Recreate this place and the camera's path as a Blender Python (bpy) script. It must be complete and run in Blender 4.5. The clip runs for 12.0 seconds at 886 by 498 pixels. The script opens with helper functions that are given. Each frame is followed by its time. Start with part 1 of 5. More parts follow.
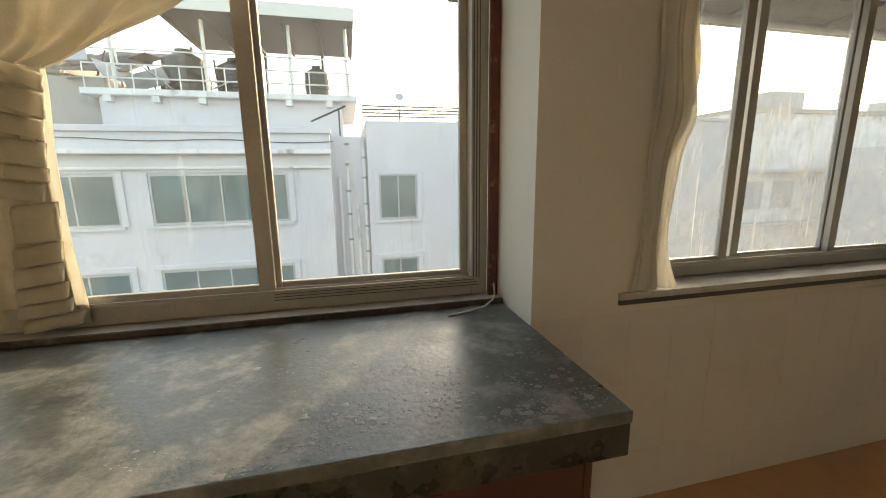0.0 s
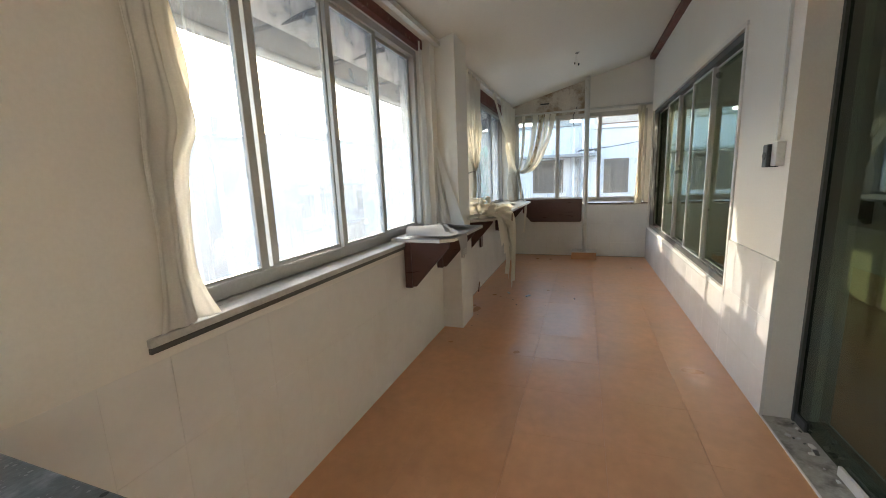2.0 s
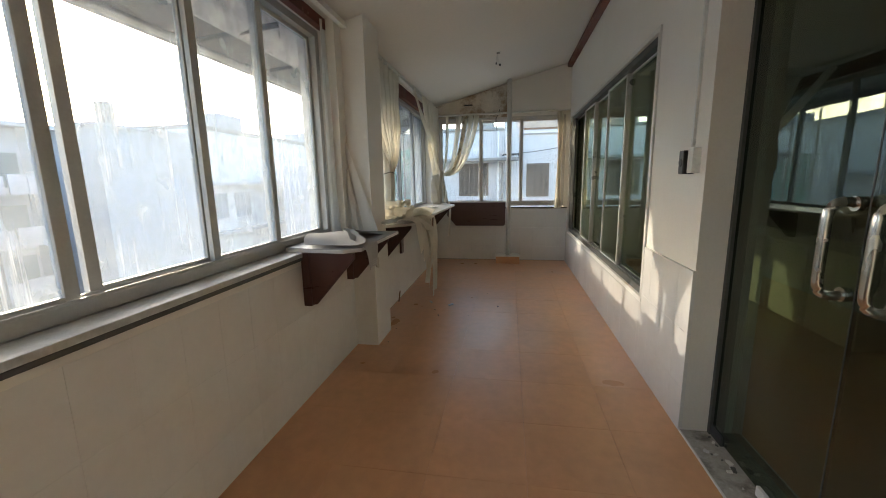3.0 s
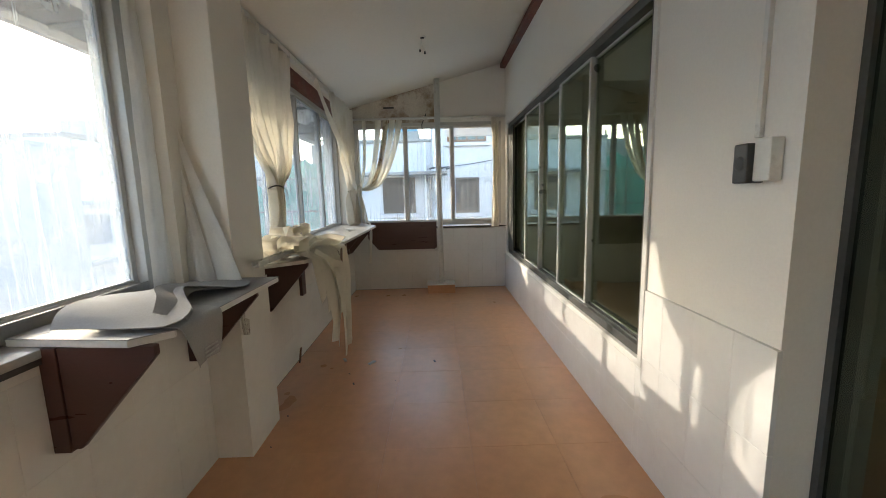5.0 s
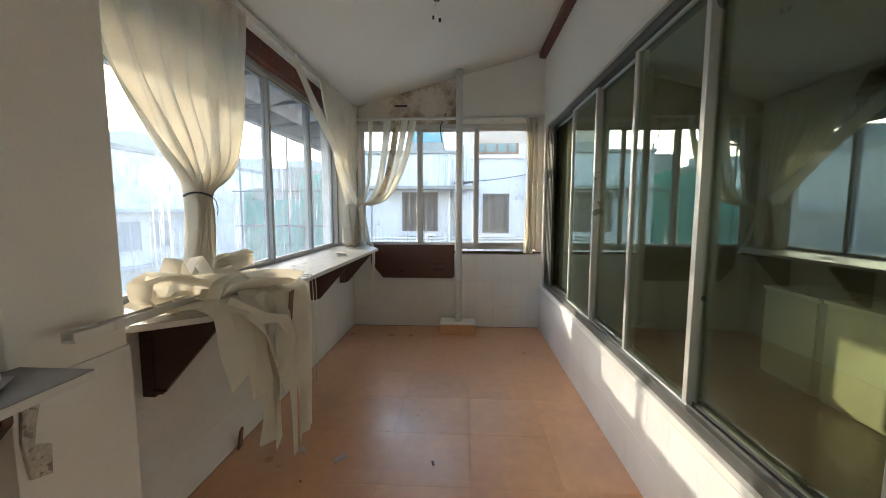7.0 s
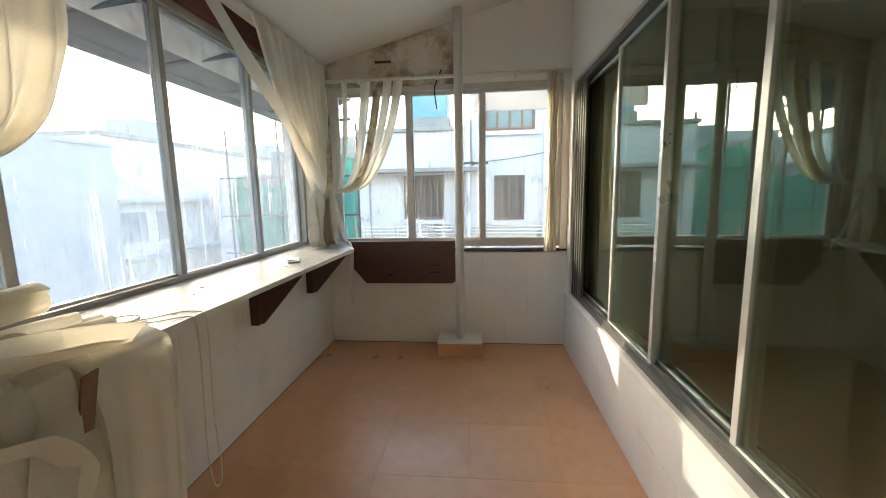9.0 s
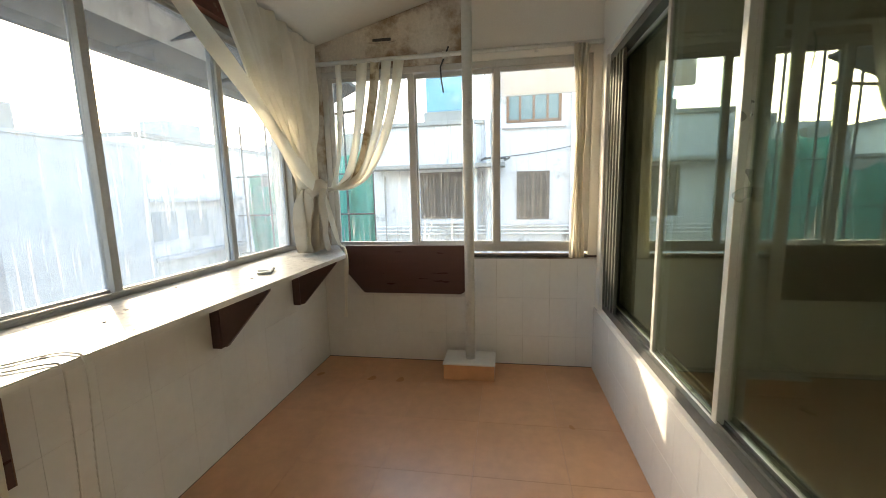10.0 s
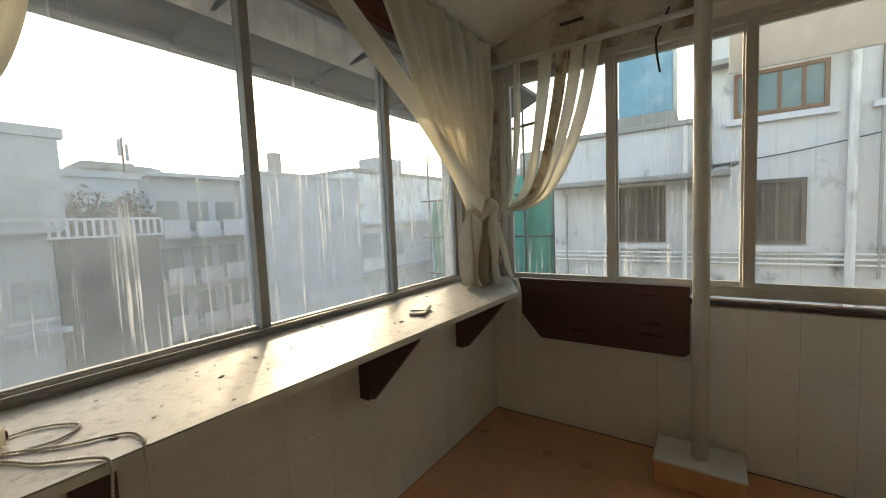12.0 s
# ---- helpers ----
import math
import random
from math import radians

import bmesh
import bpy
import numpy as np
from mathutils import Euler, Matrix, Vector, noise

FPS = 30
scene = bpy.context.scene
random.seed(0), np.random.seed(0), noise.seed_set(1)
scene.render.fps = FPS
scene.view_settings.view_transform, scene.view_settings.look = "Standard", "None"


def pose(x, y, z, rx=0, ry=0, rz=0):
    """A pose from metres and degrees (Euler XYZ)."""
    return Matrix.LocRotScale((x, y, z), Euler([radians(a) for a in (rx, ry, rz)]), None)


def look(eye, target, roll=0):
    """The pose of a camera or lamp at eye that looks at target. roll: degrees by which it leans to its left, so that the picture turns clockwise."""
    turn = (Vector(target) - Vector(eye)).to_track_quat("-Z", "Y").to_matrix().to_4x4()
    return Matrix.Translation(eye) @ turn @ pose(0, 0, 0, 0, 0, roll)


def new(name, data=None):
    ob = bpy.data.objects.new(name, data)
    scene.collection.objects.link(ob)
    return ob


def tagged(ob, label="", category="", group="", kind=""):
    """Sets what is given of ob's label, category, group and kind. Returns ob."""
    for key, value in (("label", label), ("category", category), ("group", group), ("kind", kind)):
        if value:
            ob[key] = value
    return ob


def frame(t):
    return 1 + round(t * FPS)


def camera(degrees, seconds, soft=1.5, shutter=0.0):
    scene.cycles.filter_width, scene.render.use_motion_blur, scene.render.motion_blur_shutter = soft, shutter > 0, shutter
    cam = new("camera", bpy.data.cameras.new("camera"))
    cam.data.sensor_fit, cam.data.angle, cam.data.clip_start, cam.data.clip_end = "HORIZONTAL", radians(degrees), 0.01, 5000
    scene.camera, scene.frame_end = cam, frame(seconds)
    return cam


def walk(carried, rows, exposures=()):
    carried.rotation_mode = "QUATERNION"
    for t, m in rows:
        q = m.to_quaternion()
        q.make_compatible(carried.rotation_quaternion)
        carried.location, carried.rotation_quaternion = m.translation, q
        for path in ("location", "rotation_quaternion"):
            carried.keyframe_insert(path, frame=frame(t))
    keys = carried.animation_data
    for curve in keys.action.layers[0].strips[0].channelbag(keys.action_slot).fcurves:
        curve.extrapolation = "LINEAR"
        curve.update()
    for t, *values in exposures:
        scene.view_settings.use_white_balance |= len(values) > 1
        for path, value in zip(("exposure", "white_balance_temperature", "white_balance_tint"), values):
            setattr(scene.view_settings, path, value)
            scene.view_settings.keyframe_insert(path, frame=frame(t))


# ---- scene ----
cam = camera(97.2, 12.0, soft=0.95)
PATH = [
    (0, (0.336, 0.138, 1.365), (0.792, 2.048, 0.985), -0.7),
    (0.3, (0.395, 0.181, 1.371), (1.353, 1.892, 0.978), -1.0),
    (0.5, (0.398, 0.176, 1.383), (1.604, 1.727, 1.008), -1.4),
    (1, (0.432, 0.168, 1.373), (2.052, 1.28, 0.999), -1.7),
    (1.5, (0.458, 0.162, 1.359), (2.218, 1.042, 1.006), -1.8),
    (2, (0.572, 0.149, 1.349), (2.424, 0.82, 0.999), -2.3),
    (2.5, (0.776, 0.125, 1.354), (2.698, 0.582, 1.045), -2.4),
    (3, (0.924, 0.116, 1.341), (2.865, 0.445, 0.989), -1.0),
    (3.5, (1.171, 0.184, 1.351), (3.148, 0.241, 1.057), -1.0),
    (3.7, (1.246, 0.2, 1.348), (3.229, 0.177, 1.087), -2.1),
    (5.5, (2.229, 0.145, 1.329), (4.207, 0.121, 1.033), -1.0),
    (6, (2.477, 0.092, 1.314), (4.455, 0.2, 1.036), -0.7),
    (6.5, (2.723, 0.027, 1.344), (4.698, 0.226, 1.103), -0.6),
    (7, (2.979, 0.056, 1.34), (4.966, 0.166, 1.143), 0.1),
    (8.8, (3.824, -0.059, 1.349), (5.794, 0.148, 1.073), -1.6),
    (9, (3.945, -0.042, 1.362), (5.917, 0.143, 1.085), -1.0),
    (9.5, (4.167, -0.073, 1.353), (6.131, 0.047, 0.997), -2.2),
    (10, (4.417, -0.135, 1.353), (6.372, 0.179, 1.069), -1.3),
    (10.5, (4.59, -0.096, 1.349), (6.494, 0.454, 1.078), -2.3),
    (11, (4.79, -0.001, 1.36), (6.674, 0.644, 1.181), -1.3),
    (11.5, (4.894, 0.022, 1.375), (6.782, 0.652, 1.184), -0.8),
    (12, (4.97, 0.078, 1.355), (6.61, 1.212, 1.206), -2.4),
]
EXPOSURES = [(0, 2.54, 9350, 10), (0.6, 2.55, 10100, 10), (1.0, 2.7, 10100, 10), (1.5, 3.09, 8300, 10), (2.0, 3.56, 7050, 10), (2.5, 3.49, 7150, 10), (3.0, 3.11, 7250, 10), (3.5, 3.29, 7250, 10), (5.5, 3.37, 7050, 10), (7.0, 3.5, 7050, 10), (9.0, 3.59, 7700, 10), (9.5, 3.69, 8200, 10), (10.0, 3.67, 8200, 10), (10.5, 2.99, 8450, 10), (11.5, 2.94, 9250, 10), (12, 2.57, 9050, 10)]
walk(cam, [(t, look(eye, target, roll)) for t, eye, target, roll in PATH], EXPOSURES)

# world and sun
SUN_DIR = Vector((0.570, 0.771, 0.285)).normalized()
world = bpy.data.worlds.new("sky")
scene.world = world
world.use_nodes = True
wn = world.node_tree.nodes
sky = wn.new("ShaderNodeTexSky")
sky.sky_type = "NISHITA"
sky.sun_disc = False
sky.sun_elevation = math.asin(SUN_DIR.z)
sky.sun_rotation = math.atan2(SUN_DIR.x, SUN_DIR.y)
sky.air_density, sky.dust_density, sky.ozone_density = 1.0, 1.6, 1.5
wn["Background"].inputs["Strength"].default_value = 0.15
world.node_tree.links.new(sky.outputs["Color"], wn["Background"].inputs["Color"])
sun = new("sun", bpy.data.lights.new("sun", "SUN"))
sun.data.energy = 0.72
sun.data.angle = radians(0.6)
sun.data.color = (1.0, 0.9, 0.76)
sun.matrix_world = look(SUN_DIR * 50, (0, 0, 0))


# materials
def surface(name, colour, rough=0.6, metal=0.0, var=0.12, scale=6.0, fine=60.0, bump=0.15, stain=None, stain_amount=0.0, stain_scale=1.5,
            spread=0.0, stretch=(1, 1, 1), coat=0.0, rough_var=0.15, transmit=0.0, edges=(0.52, 0.7)):
    m = bpy.data.materials.new(name)
    m.use_nodes = True
    nt, n, l = m.node_tree, m.node_tree.nodes, m.node_tree.links
    b = n["Principled BSDF"]
    b.inputs["Metallic"].default_value = metal
    b.inputs["Coat Weight"].default_value = coat
    geo = n.new("ShaderNodeNewGeometry")
    mp = n.new("ShaderNodeMapping")
    mp.inputs["Scale"].default_value = stretch
    l.new(geo.outputs["Position"], mp.inputs["Vector"])

    def tex(s, detail, rough_=0.55):
        t = n.new("ShaderNodeTexNoise")
        t.inputs["Scale"].default_value, t.inputs["Detail"].default_value, t.inputs["Roughness"].default_value = s, detail, rough_
        l.new(mp.outputs["Vector"], t.inputs["Vector"])
        return t.outputs["Fac"]

    big, small = tex(scale, 2.5, 0.5), tex(fine, 4)
    ramp = n.new("ShaderNodeMapRange")
    ramp.inputs["From Min"].default_value, ramp.inputs["From Max"].default_value = 0.2, 0.8
    ramp.inputs["To Min"].default_value, ramp.inputs["To Max"].default_value = 1 - var, 1 + var * 0.6
    l.new(big, ramp.inputs["Value"])
    fine_r = n.new("ShaderNodeMapRange")
    fine_r.inputs["From Min"].default_value, fine_r.inputs["From Max"].default_value = 0.3, 0.7
    fine_r.inputs["To Min"].default_value, fine_r.inputs["To Max"].default_value = 1 - var * 0.5, 1 + var * 0.4
    l.new(small, fine_r.inputs["Value"])
    mul = n.new("ShaderNodeMath")
    mul.operation = "MULTIPLY"
    l.new(ramp.outputs["Result"], mul.inputs[0])
    l.new(fine_r.outputs["Result"], mul.inputs[1])
    last = mul.outputs[0]
    if spread:
        info = n.new("ShaderNodeObjectInfo")
        r = n.new("ShaderNodeMapRange")
        r.inputs["To Min"].default_value, r.inputs["To Max"].default_value = 1 - spread, 1 + spread
        l.new(info.outputs["Random"], r.inputs["Value"])
        m2 = n.new("ShaderNodeMath")
        m2.operation = "MULTIPLY"
        l.new(last, m2.inputs[0])
        l.new(r.outputs["Result"], m2.inputs[1])
        last = m2.outputs[0]
    col = n.new("ShaderNodeVectorMath")
    col.operation = "SCALE"
    col.inputs[0].default_value = colour
    l.new(last, col.inputs["Scale"])
    out = col.outputs["Vector"]
    if stain:
        st = n.new("ShaderNodeMapRange")
        st.inputs["From Min"].default_value, st.inputs["From Max"].default_value = edges
        st.inputs["To Max"].default_value = stain_amount
        l.new(tex(stain_scale, 8, 0.65), st.inputs["Value"])
        mix = n.new("ShaderNodeMix")
        mix.data_type = "RGBA"
        l.new(st.outputs["Result"], mix.inputs[0])
        l.new(out, mix.inputs[6])
        mix.inputs[7].default_value = (*stain, 1)
        out = mix.outputs[2]
    l.new(out, b.inputs["Base Color"])
    rr = n.new("ShaderNodeMapRange")
    rr.inputs["From Min"].default_value, rr.inputs["From Max"].default_value = 0.15, 0.85
    rr.inputs["To Min"].default_value, rr.inputs["To Max"].default_value = max(0.03, rough - rough_var), min(1, rough + rough_var)
    l.new(big, rr.inputs["Value"])
    l.new(rr.outputs["Result"], b.inputs["Roughness"])
    bp = n.new("ShaderNodeBump")
    bp.inputs["Strength"].default_value, bp.inputs["Distance"].default_value = bump, 0.004
    l.new(small, bp.inputs["Height"])
    l.new(bp.outputs["Normal"], b.inputs["Normal"])
    if transmit:
        tr = n.new("ShaderNodeBsdfTranslucent")
        l.new(out, tr.inputs["Color"])
        mx = n.new("ShaderNodeMixShader")
        mx.inputs[0].default_value = transmit
        l.new(b.outputs[0], mx.inputs[1])
        l.new(tr.outputs[0], mx.inputs[2])
        l.new(mx.outputs[0], n["Material Output"].inputs["Surface"])
    return m


def glass(name, tint, dirt=0.0, streak=0.0, shine=0.025, seed=0.0, mirror=(1, 1, 1), film=(0.76, 0.82, 0.88)):
    """Clear sheet glass, with a film of dirt and streaks that have run down it."""
    m = bpy.data.materials.new(name)
    m.use_nodes = True
    n, l = m.node_tree.nodes, m.node_tree.links
    n.remove(n["Principled BSDF"])
    tr = n.new("ShaderNodeBsdfTransparent")
    tr.inputs["Color"].default_value = (*tint, 1)
    gl = n.new("ShaderNodeBsdfGlossy")
    gl.inputs["Roughness"].default_value = 0.0
    gl.inputs["Color"].default_value = (*mirror, 1)
    lw = n.new("ShaderNodeLayerWeight")
    lw.inputs["Blend"].default_value = 0.5
    pw = n.new("ShaderNodeMath")
    pw.operation = "POWER"
    pw.inputs[1].default_value = 5.0
    l.new(lw.outputs["Facing"], pw.inputs[0])
    fr = n.new("ShaderNodeMapRange")
    fr.inputs["To Min"].default_value, fr.inputs["To Max"].default_value = shine, 0.85
    l.new(pw.outputs[0], fr.inputs["Value"])
    mx = n.new("ShaderNodeMixShader")
    l.new(fr.outputs[0], mx.inputs[0])
    l.new(tr.outputs[0], mx.inputs[1])
    l.new(gl.outputs[0], mx.inputs[2])
    out = mx.outputs[0]
    if dirt or streak:
        geo = n.new("ShaderNodeNewGeometry")
        mp = n.new("ShaderNodeMapping")
        mp.inputs["Scale"].default_value = (60, 60, 1.1)
        mp.inputs["Location"].default_value = (seed, seed, seed)
        l.new(geo.outputs["Position"], mp.inputs["Vector"])
        t = n.new("ShaderNodeTexNoise")
        t.inputs["Scale"].default_value, t.inputs["Detail"].default_value, t.inputs["Roughness"].default_value = 1.0, 6, 0.62
        l.new(mp.outputs[0], t.inputs["Vector"])
        r = n.new("ShaderNodeMapRange")
        r.inputs["From Min"].default_value, r.inputs["From Max"].default_value = 0.56, 0.67
        r.inputs["To Max"].default_value = streak
        l.new(t.outputs["Fac"], r.inputs["Value"])
        # streaks come in patches
        t2 = n.new("ShaderNodeTexNoise")
        t2.inputs["Scale"].default_value, t2.inputs["Detail"].default_value = 2.2, 3
        l.new(geo.outputs["Position"], t2.inputs["Vector"])
        r2 = n.new("ShaderNodeMapRange")
        r2.inputs["From Min"].default_value, r2.inputs["From Max"].default_value = 0.38, 0.62
        l.new(t2.outputs["Fac"], r2.inputs["Value"])
        mu = n.new("ShaderNodeMath")
        mu.operation = "MULTIPLY"
        l.new(r.outputs["Result"], mu.inputs[0])
        # most of them below eye height, where rain splashes up
        low = n.new("ShaderNodeMapRange")
        low.inputs["From Min"].default_value, low.inputs["From Max"].default_value = 2.05, 1.55
        low.inputs["To Min"].default_value = 0.12
        xyz = n.new("ShaderNodeSeparateXYZ")
        l.new(geo.outputs["Position"], xyz.inputs[0])
        l.new(xyz.outputs["Z"], low.inputs["Value"])
        m3 = n.new("ShaderNodeMath")
        m3.operation = "MULTIPLY"
        l.new(r2.outputs["Result"], m3.inputs[0])
        l.new(low.outputs["Result"], m3.inputs[1])
        l.new(m3.outputs[0], mu.inputs[1])
        t3 = n.new("ShaderNodeTexNoise")
        t3.inputs["Scale"].default_value, t3.inputs["Detail"].default_value = 9, 8
        l.new(geo.outputs["Position"], t3.inputs["Vector"])
        r3 = n.new("ShaderNodeMapRange")
        r3.inputs["From Min"].default_value, r3.inputs["From Max"].default_value = 0.3, 0.7
        r3.inputs["To Min"].default_value, r3.inputs["To Max"].default_value = dirt * 0.6, dirt * 1.4
        l.new(t3.outputs["Fac"], r3.inputs["Value"])
        add = n.new("ShaderNodeMath")
        add.operation = "ADD"
        add.use_clamp = True
        l.new(mu.outputs[0], add.inputs[0])
        l.new(r3.outputs["Result"], add.inputs[1])
        di, ts, dm = n.new("ShaderNodeBsdfDiffuse"), n.new("ShaderNodeBsdfTranslucent"), n.new("ShaderNodeMixShader")
        dm.inputs[0].default_value = 0.5
        # the dried streaks are paler than the film
        pale = n.new("ShaderNodeMix")
        pale.data_type = "RGBA"
        pale.inputs[6].default_value = (*film, 1)
        pale.inputs[7].default_value = (0.86, 0.87, 0.88, 1)
        l.new(mu.outputs[0], pale.inputs[0])
        l.new(pale.outputs[2], di.inputs["Color"])
        l.new(pale.outputs[2], ts.inputs["Color"])
        l.new(di.outputs[0], dm.inputs[1])
        l.new(ts.outputs[0], dm.inputs[2])
        fin = n.new("ShaderNodeMixShader")
        l.new(add.outputs[0], fin.inputs[0])
        l.new(out, fin.inputs[1])
        l.new(dm.outputs[0], fin.inputs[2])
        out = fin.outputs[0]
    l.new(out, n["Material Output"].inputs["Surface"])
    return m


PAINT = surface("wall_paint", (0.78, 0.75, 0.695), 0.55, var=0.05, scale=1.6, fine=90, bump=0.12, stain=(0.5, 0.46, 0.4), stain_amount=0.12, stain_scale=1.1)
STAINED = surface("stained_plaster", (0.64, 0.59, 0.52), 0.85, var=0.2, scale=4, fine=50, bump=0.5, stain=(0.26, 0.17, 0.09), stain_amount=0.9, stain_scale=3.4, edges=(0.46, 0.6))
CEIL = surface("ceiling_paint", (0.73, 0.69, 0.63), 0.6, var=0.04, scale=1.2, fine=40, bump=0.08)
WALL_TILE = surface("glazed_tile", (0.78, 0.765, 0.735), 0.22, var=0.04, scale=3, fine=25, bump=0.03, spread=0.008, rough_var=0.06, stain=(0.5, 0.46, 0.4), stain_amount=0.15, stain_scale=2.4)
FLOOR_TILE = surface("orange_floor_tile", (0.69, 0.36, 0.19), 0.34, var=0.12, scale=2.2, fine=14, bump=0.08, spread=0.025, rough_var=0.12, stain=(0.36, 0.19, 0.1), stain_amount=0.2, stain_scale=1.6)
FLOOR_GROUT = surface("floor_grout", (0.42, 0.21, 0.11), 0.9, var=0.2)
MARBLE = surface("grey_sill_stone", (0.54, 0.53, 0.51), 0.4, var=0.2, scale=8, fine=60, stain=(0.2, 0.18, 0.16), stain_amount=0.5, stain_scale=6)
OLD_MARBLE = surface("dirty_threshold_stone", (0.42, 0.39, 0.35), 0.5, var=0.25, scale=7, fine=50, stain=(0.1, 0.085, 0.07), stain_amount=0.85, stain_scale=7, edges=(0.48, 0.66))
DARK_STONE = surface("dark_sill_stone", (0.09, 0.085, 0.08), 0.5, var=0.3, scale=9, fine=70)
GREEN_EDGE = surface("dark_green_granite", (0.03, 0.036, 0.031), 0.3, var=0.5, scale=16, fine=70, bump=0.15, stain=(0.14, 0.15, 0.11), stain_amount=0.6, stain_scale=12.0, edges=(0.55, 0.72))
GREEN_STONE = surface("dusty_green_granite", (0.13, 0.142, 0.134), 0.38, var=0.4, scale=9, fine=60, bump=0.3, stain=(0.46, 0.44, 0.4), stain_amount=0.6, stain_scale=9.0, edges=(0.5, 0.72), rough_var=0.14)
ALU = surface("grey_aluminium", (0.5, 0.495, 0.48), 0.45, metal=0.3, var=0.1, scale=4, fine=80, bump=0.04)
ALU_PALE = surface("dusty_aluminium", (0.4, 0.39, 0.37), 0.5, metal=0.25, var=0.12, scale=4, fine=80, bump=0.05, stain=(0.28, 0.25, 0.2), stain_amount=0.3, stain_scale=8)
ALU_END = surface("faded_aluminium", (0.56, 0.54, 0.51), 0.5, metal=0.2, var=0.12, scale=4, fine=80, bump=0.05, stain=(0.3, 0.27, 0.22), stain_amount=0.25, stain_scale=8)
ALU_CREAM = surface("weathered_aluminium", (0.45, 0.42, 0.38), 0.5, metal=0.25, var=0.12, scale=4, fine=80, bump=0.05)
ALU_LIGHT = surface("bright_aluminium", (0.66, 0.66, 0.64), 0.36, metal=0.6, var=0.06, scale=4, fine=80, bump=0.03)
ALU_DARK = surface("dark_frame", (0.09, 0.09, 0.085), 0.45, metal=0.3, var=0.2, scale=5, fine=60)
GRIMY_WOOD = surface("grimy_wood", (0.085, 0.062, 0.05), 0.85, var=0.4, scale=12, fine=90, bump=0.6, stain=(0.3, 0.28, 0.25), stain_amount=0.5, stain_scale=10)
RED_WOOD = surface("dark_red_paint", (0.16, 0.045, 0.03), 0.5, var=0.35, scale=6, fine=40, stain=(0.4, 0.35, 0.3), stain_amount=0.5, stain_scale=14, edges=(0.6, 0.7))
BRACKET_WOOD = surface("brown_laminate", (0.085, 0.035, 0.028), 0.36, var=0.12, scale=5, fine=60, stretch=(1, 1, 6), bump=0.05)
SHELF_TOP = surface("worn_white_laminate", (0.46, 0.435, 0.395), 0.42, var=0.25, scale=6, fine=40, stain=(0.17, 0.15, 0.13), stain_amount=0.75, stain_scale=26, edges=(0.53, 0.66))
# backlit cloth on the shelf: its shade is in the base colour, under real stains
CLOTH_SHADED = surface("shaded_grey_cloth", (0.44, 0.43, 0.42), 0.85, var=0.12, scale=5, fine=160, bump=0.15, transmit=0.15, stain=(0.4, 0.38, 0.35), stain_amount=0.4, stain_scale=3)
SHELF_GREY = surface("dusty_grey_laminate", (0.27, 0.262, 0.255), 0.4, var=0.15, scale=5, fine=50, stain=(0.55, 0.53, 0.5), stain_amount=0.5, stain_scale=5)
WHITE_EDGE = surface("white_edging", (0.7, 0.68, 0.64), 0.4, var=0.08)
CLOTH = surface("cream_blind_cloth", (0.88, 0.845, 0.765), 0.9, var=0.08, scale=5, fine=160, bump=0.2, transmit=0.58, stain=(0.5, 0.4, 0.24), stain_amount=0.25, stain_scale=3)
CLOTH_STAINED = surface("stained_blind_cloth", (0.7, 0.64, 0.52), 0.9, var=0.1, scale=5, fine=160, bump=0.2, transmit=0.3, stain=(0.3, 0.2, 0.09), stain_amount=0.8, stain_scale=9, edges=(0.5, 0.62))
CLOTH_THICK = surface("doubled_blind_cloth", (0.66, 0.6, 0.5), 0.9, var=0.12, scale=5, fine=160, bump=0.3, transmit=0.12, stain=(0.3, 0.22, 0.13), stain_amount=0.5, stain_scale=5)
CLOTH_OLD = surface("yellowed_blind_cloth", (0.74, 0.69, 0.59), 0.9, var=0.1, scale=5, fine=160, bump=0.25, transmit=0.4, stain=(0.45, 0.34, 0.18), stain_amount=0.35, stain_scale=4)
CLOTH_GREY = surface("grey_backed_cloth", (0.87, 0.86, 0.83), 0.8, var=0.08, scale=5, fine=160, bump=0.15, transmit=0.5)
WHITE_METAL = surface("white_enamel", (0.7, 0.69, 0.65), 0.4, var=0.1, scale=6, fine=50, stain=(0.35, 0.3, 0.24), stain_amount=0.4, stain_scale=12, edges=(0.58, 0.7))
CREAM_PAINT = surface("pale_green_laminate", (0.72, 0.735, 0.64), 0.4, var=0.06)
STEEL = surface("brushed_steel", (0.62, 0.61, 0.58), 0.24, metal=1.0, var=0.06, scale=9, fine=90, bump=0.02)
BLACK = surface("black_plastic", (0.02, 0.02, 0.022), 0.35, var=0.2)
INT_PAINT = surface("inner_wall_paint", (0.55, 0.52, 0.42), 0.7, var=0.08)
INT_FLOOR = surface("inner_floor", (0.33, 0.29, 0.21), 0.35, var=0.1)
DARK_PANEL = surface("dark_panelling", (0.06, 0.05, 0.04), 0.5, var=0.2)
GLASS_CLEAR = glass("window_glass", (0.95, 0.97, 0.98), 0.035, 0.16)
GLASS_END = glass("streaked_window_glass", (0.95, 0.97, 0.98), 0.02, 0.8, seed=1.7)
GLASS_DIRTY = glass("dirty_window_glass", (0.90, 0.93, 0.96), 0.27, 0.8, film=(0.56, 0.6, 0.64), seed=3.0)
GLASS_HAZY = glass("hazy_window_glass_sheet", (0.88, 0.91, 0.94), 0.22, 0.85, film=(0.34, 0.41, 0.50), seed=5.0)
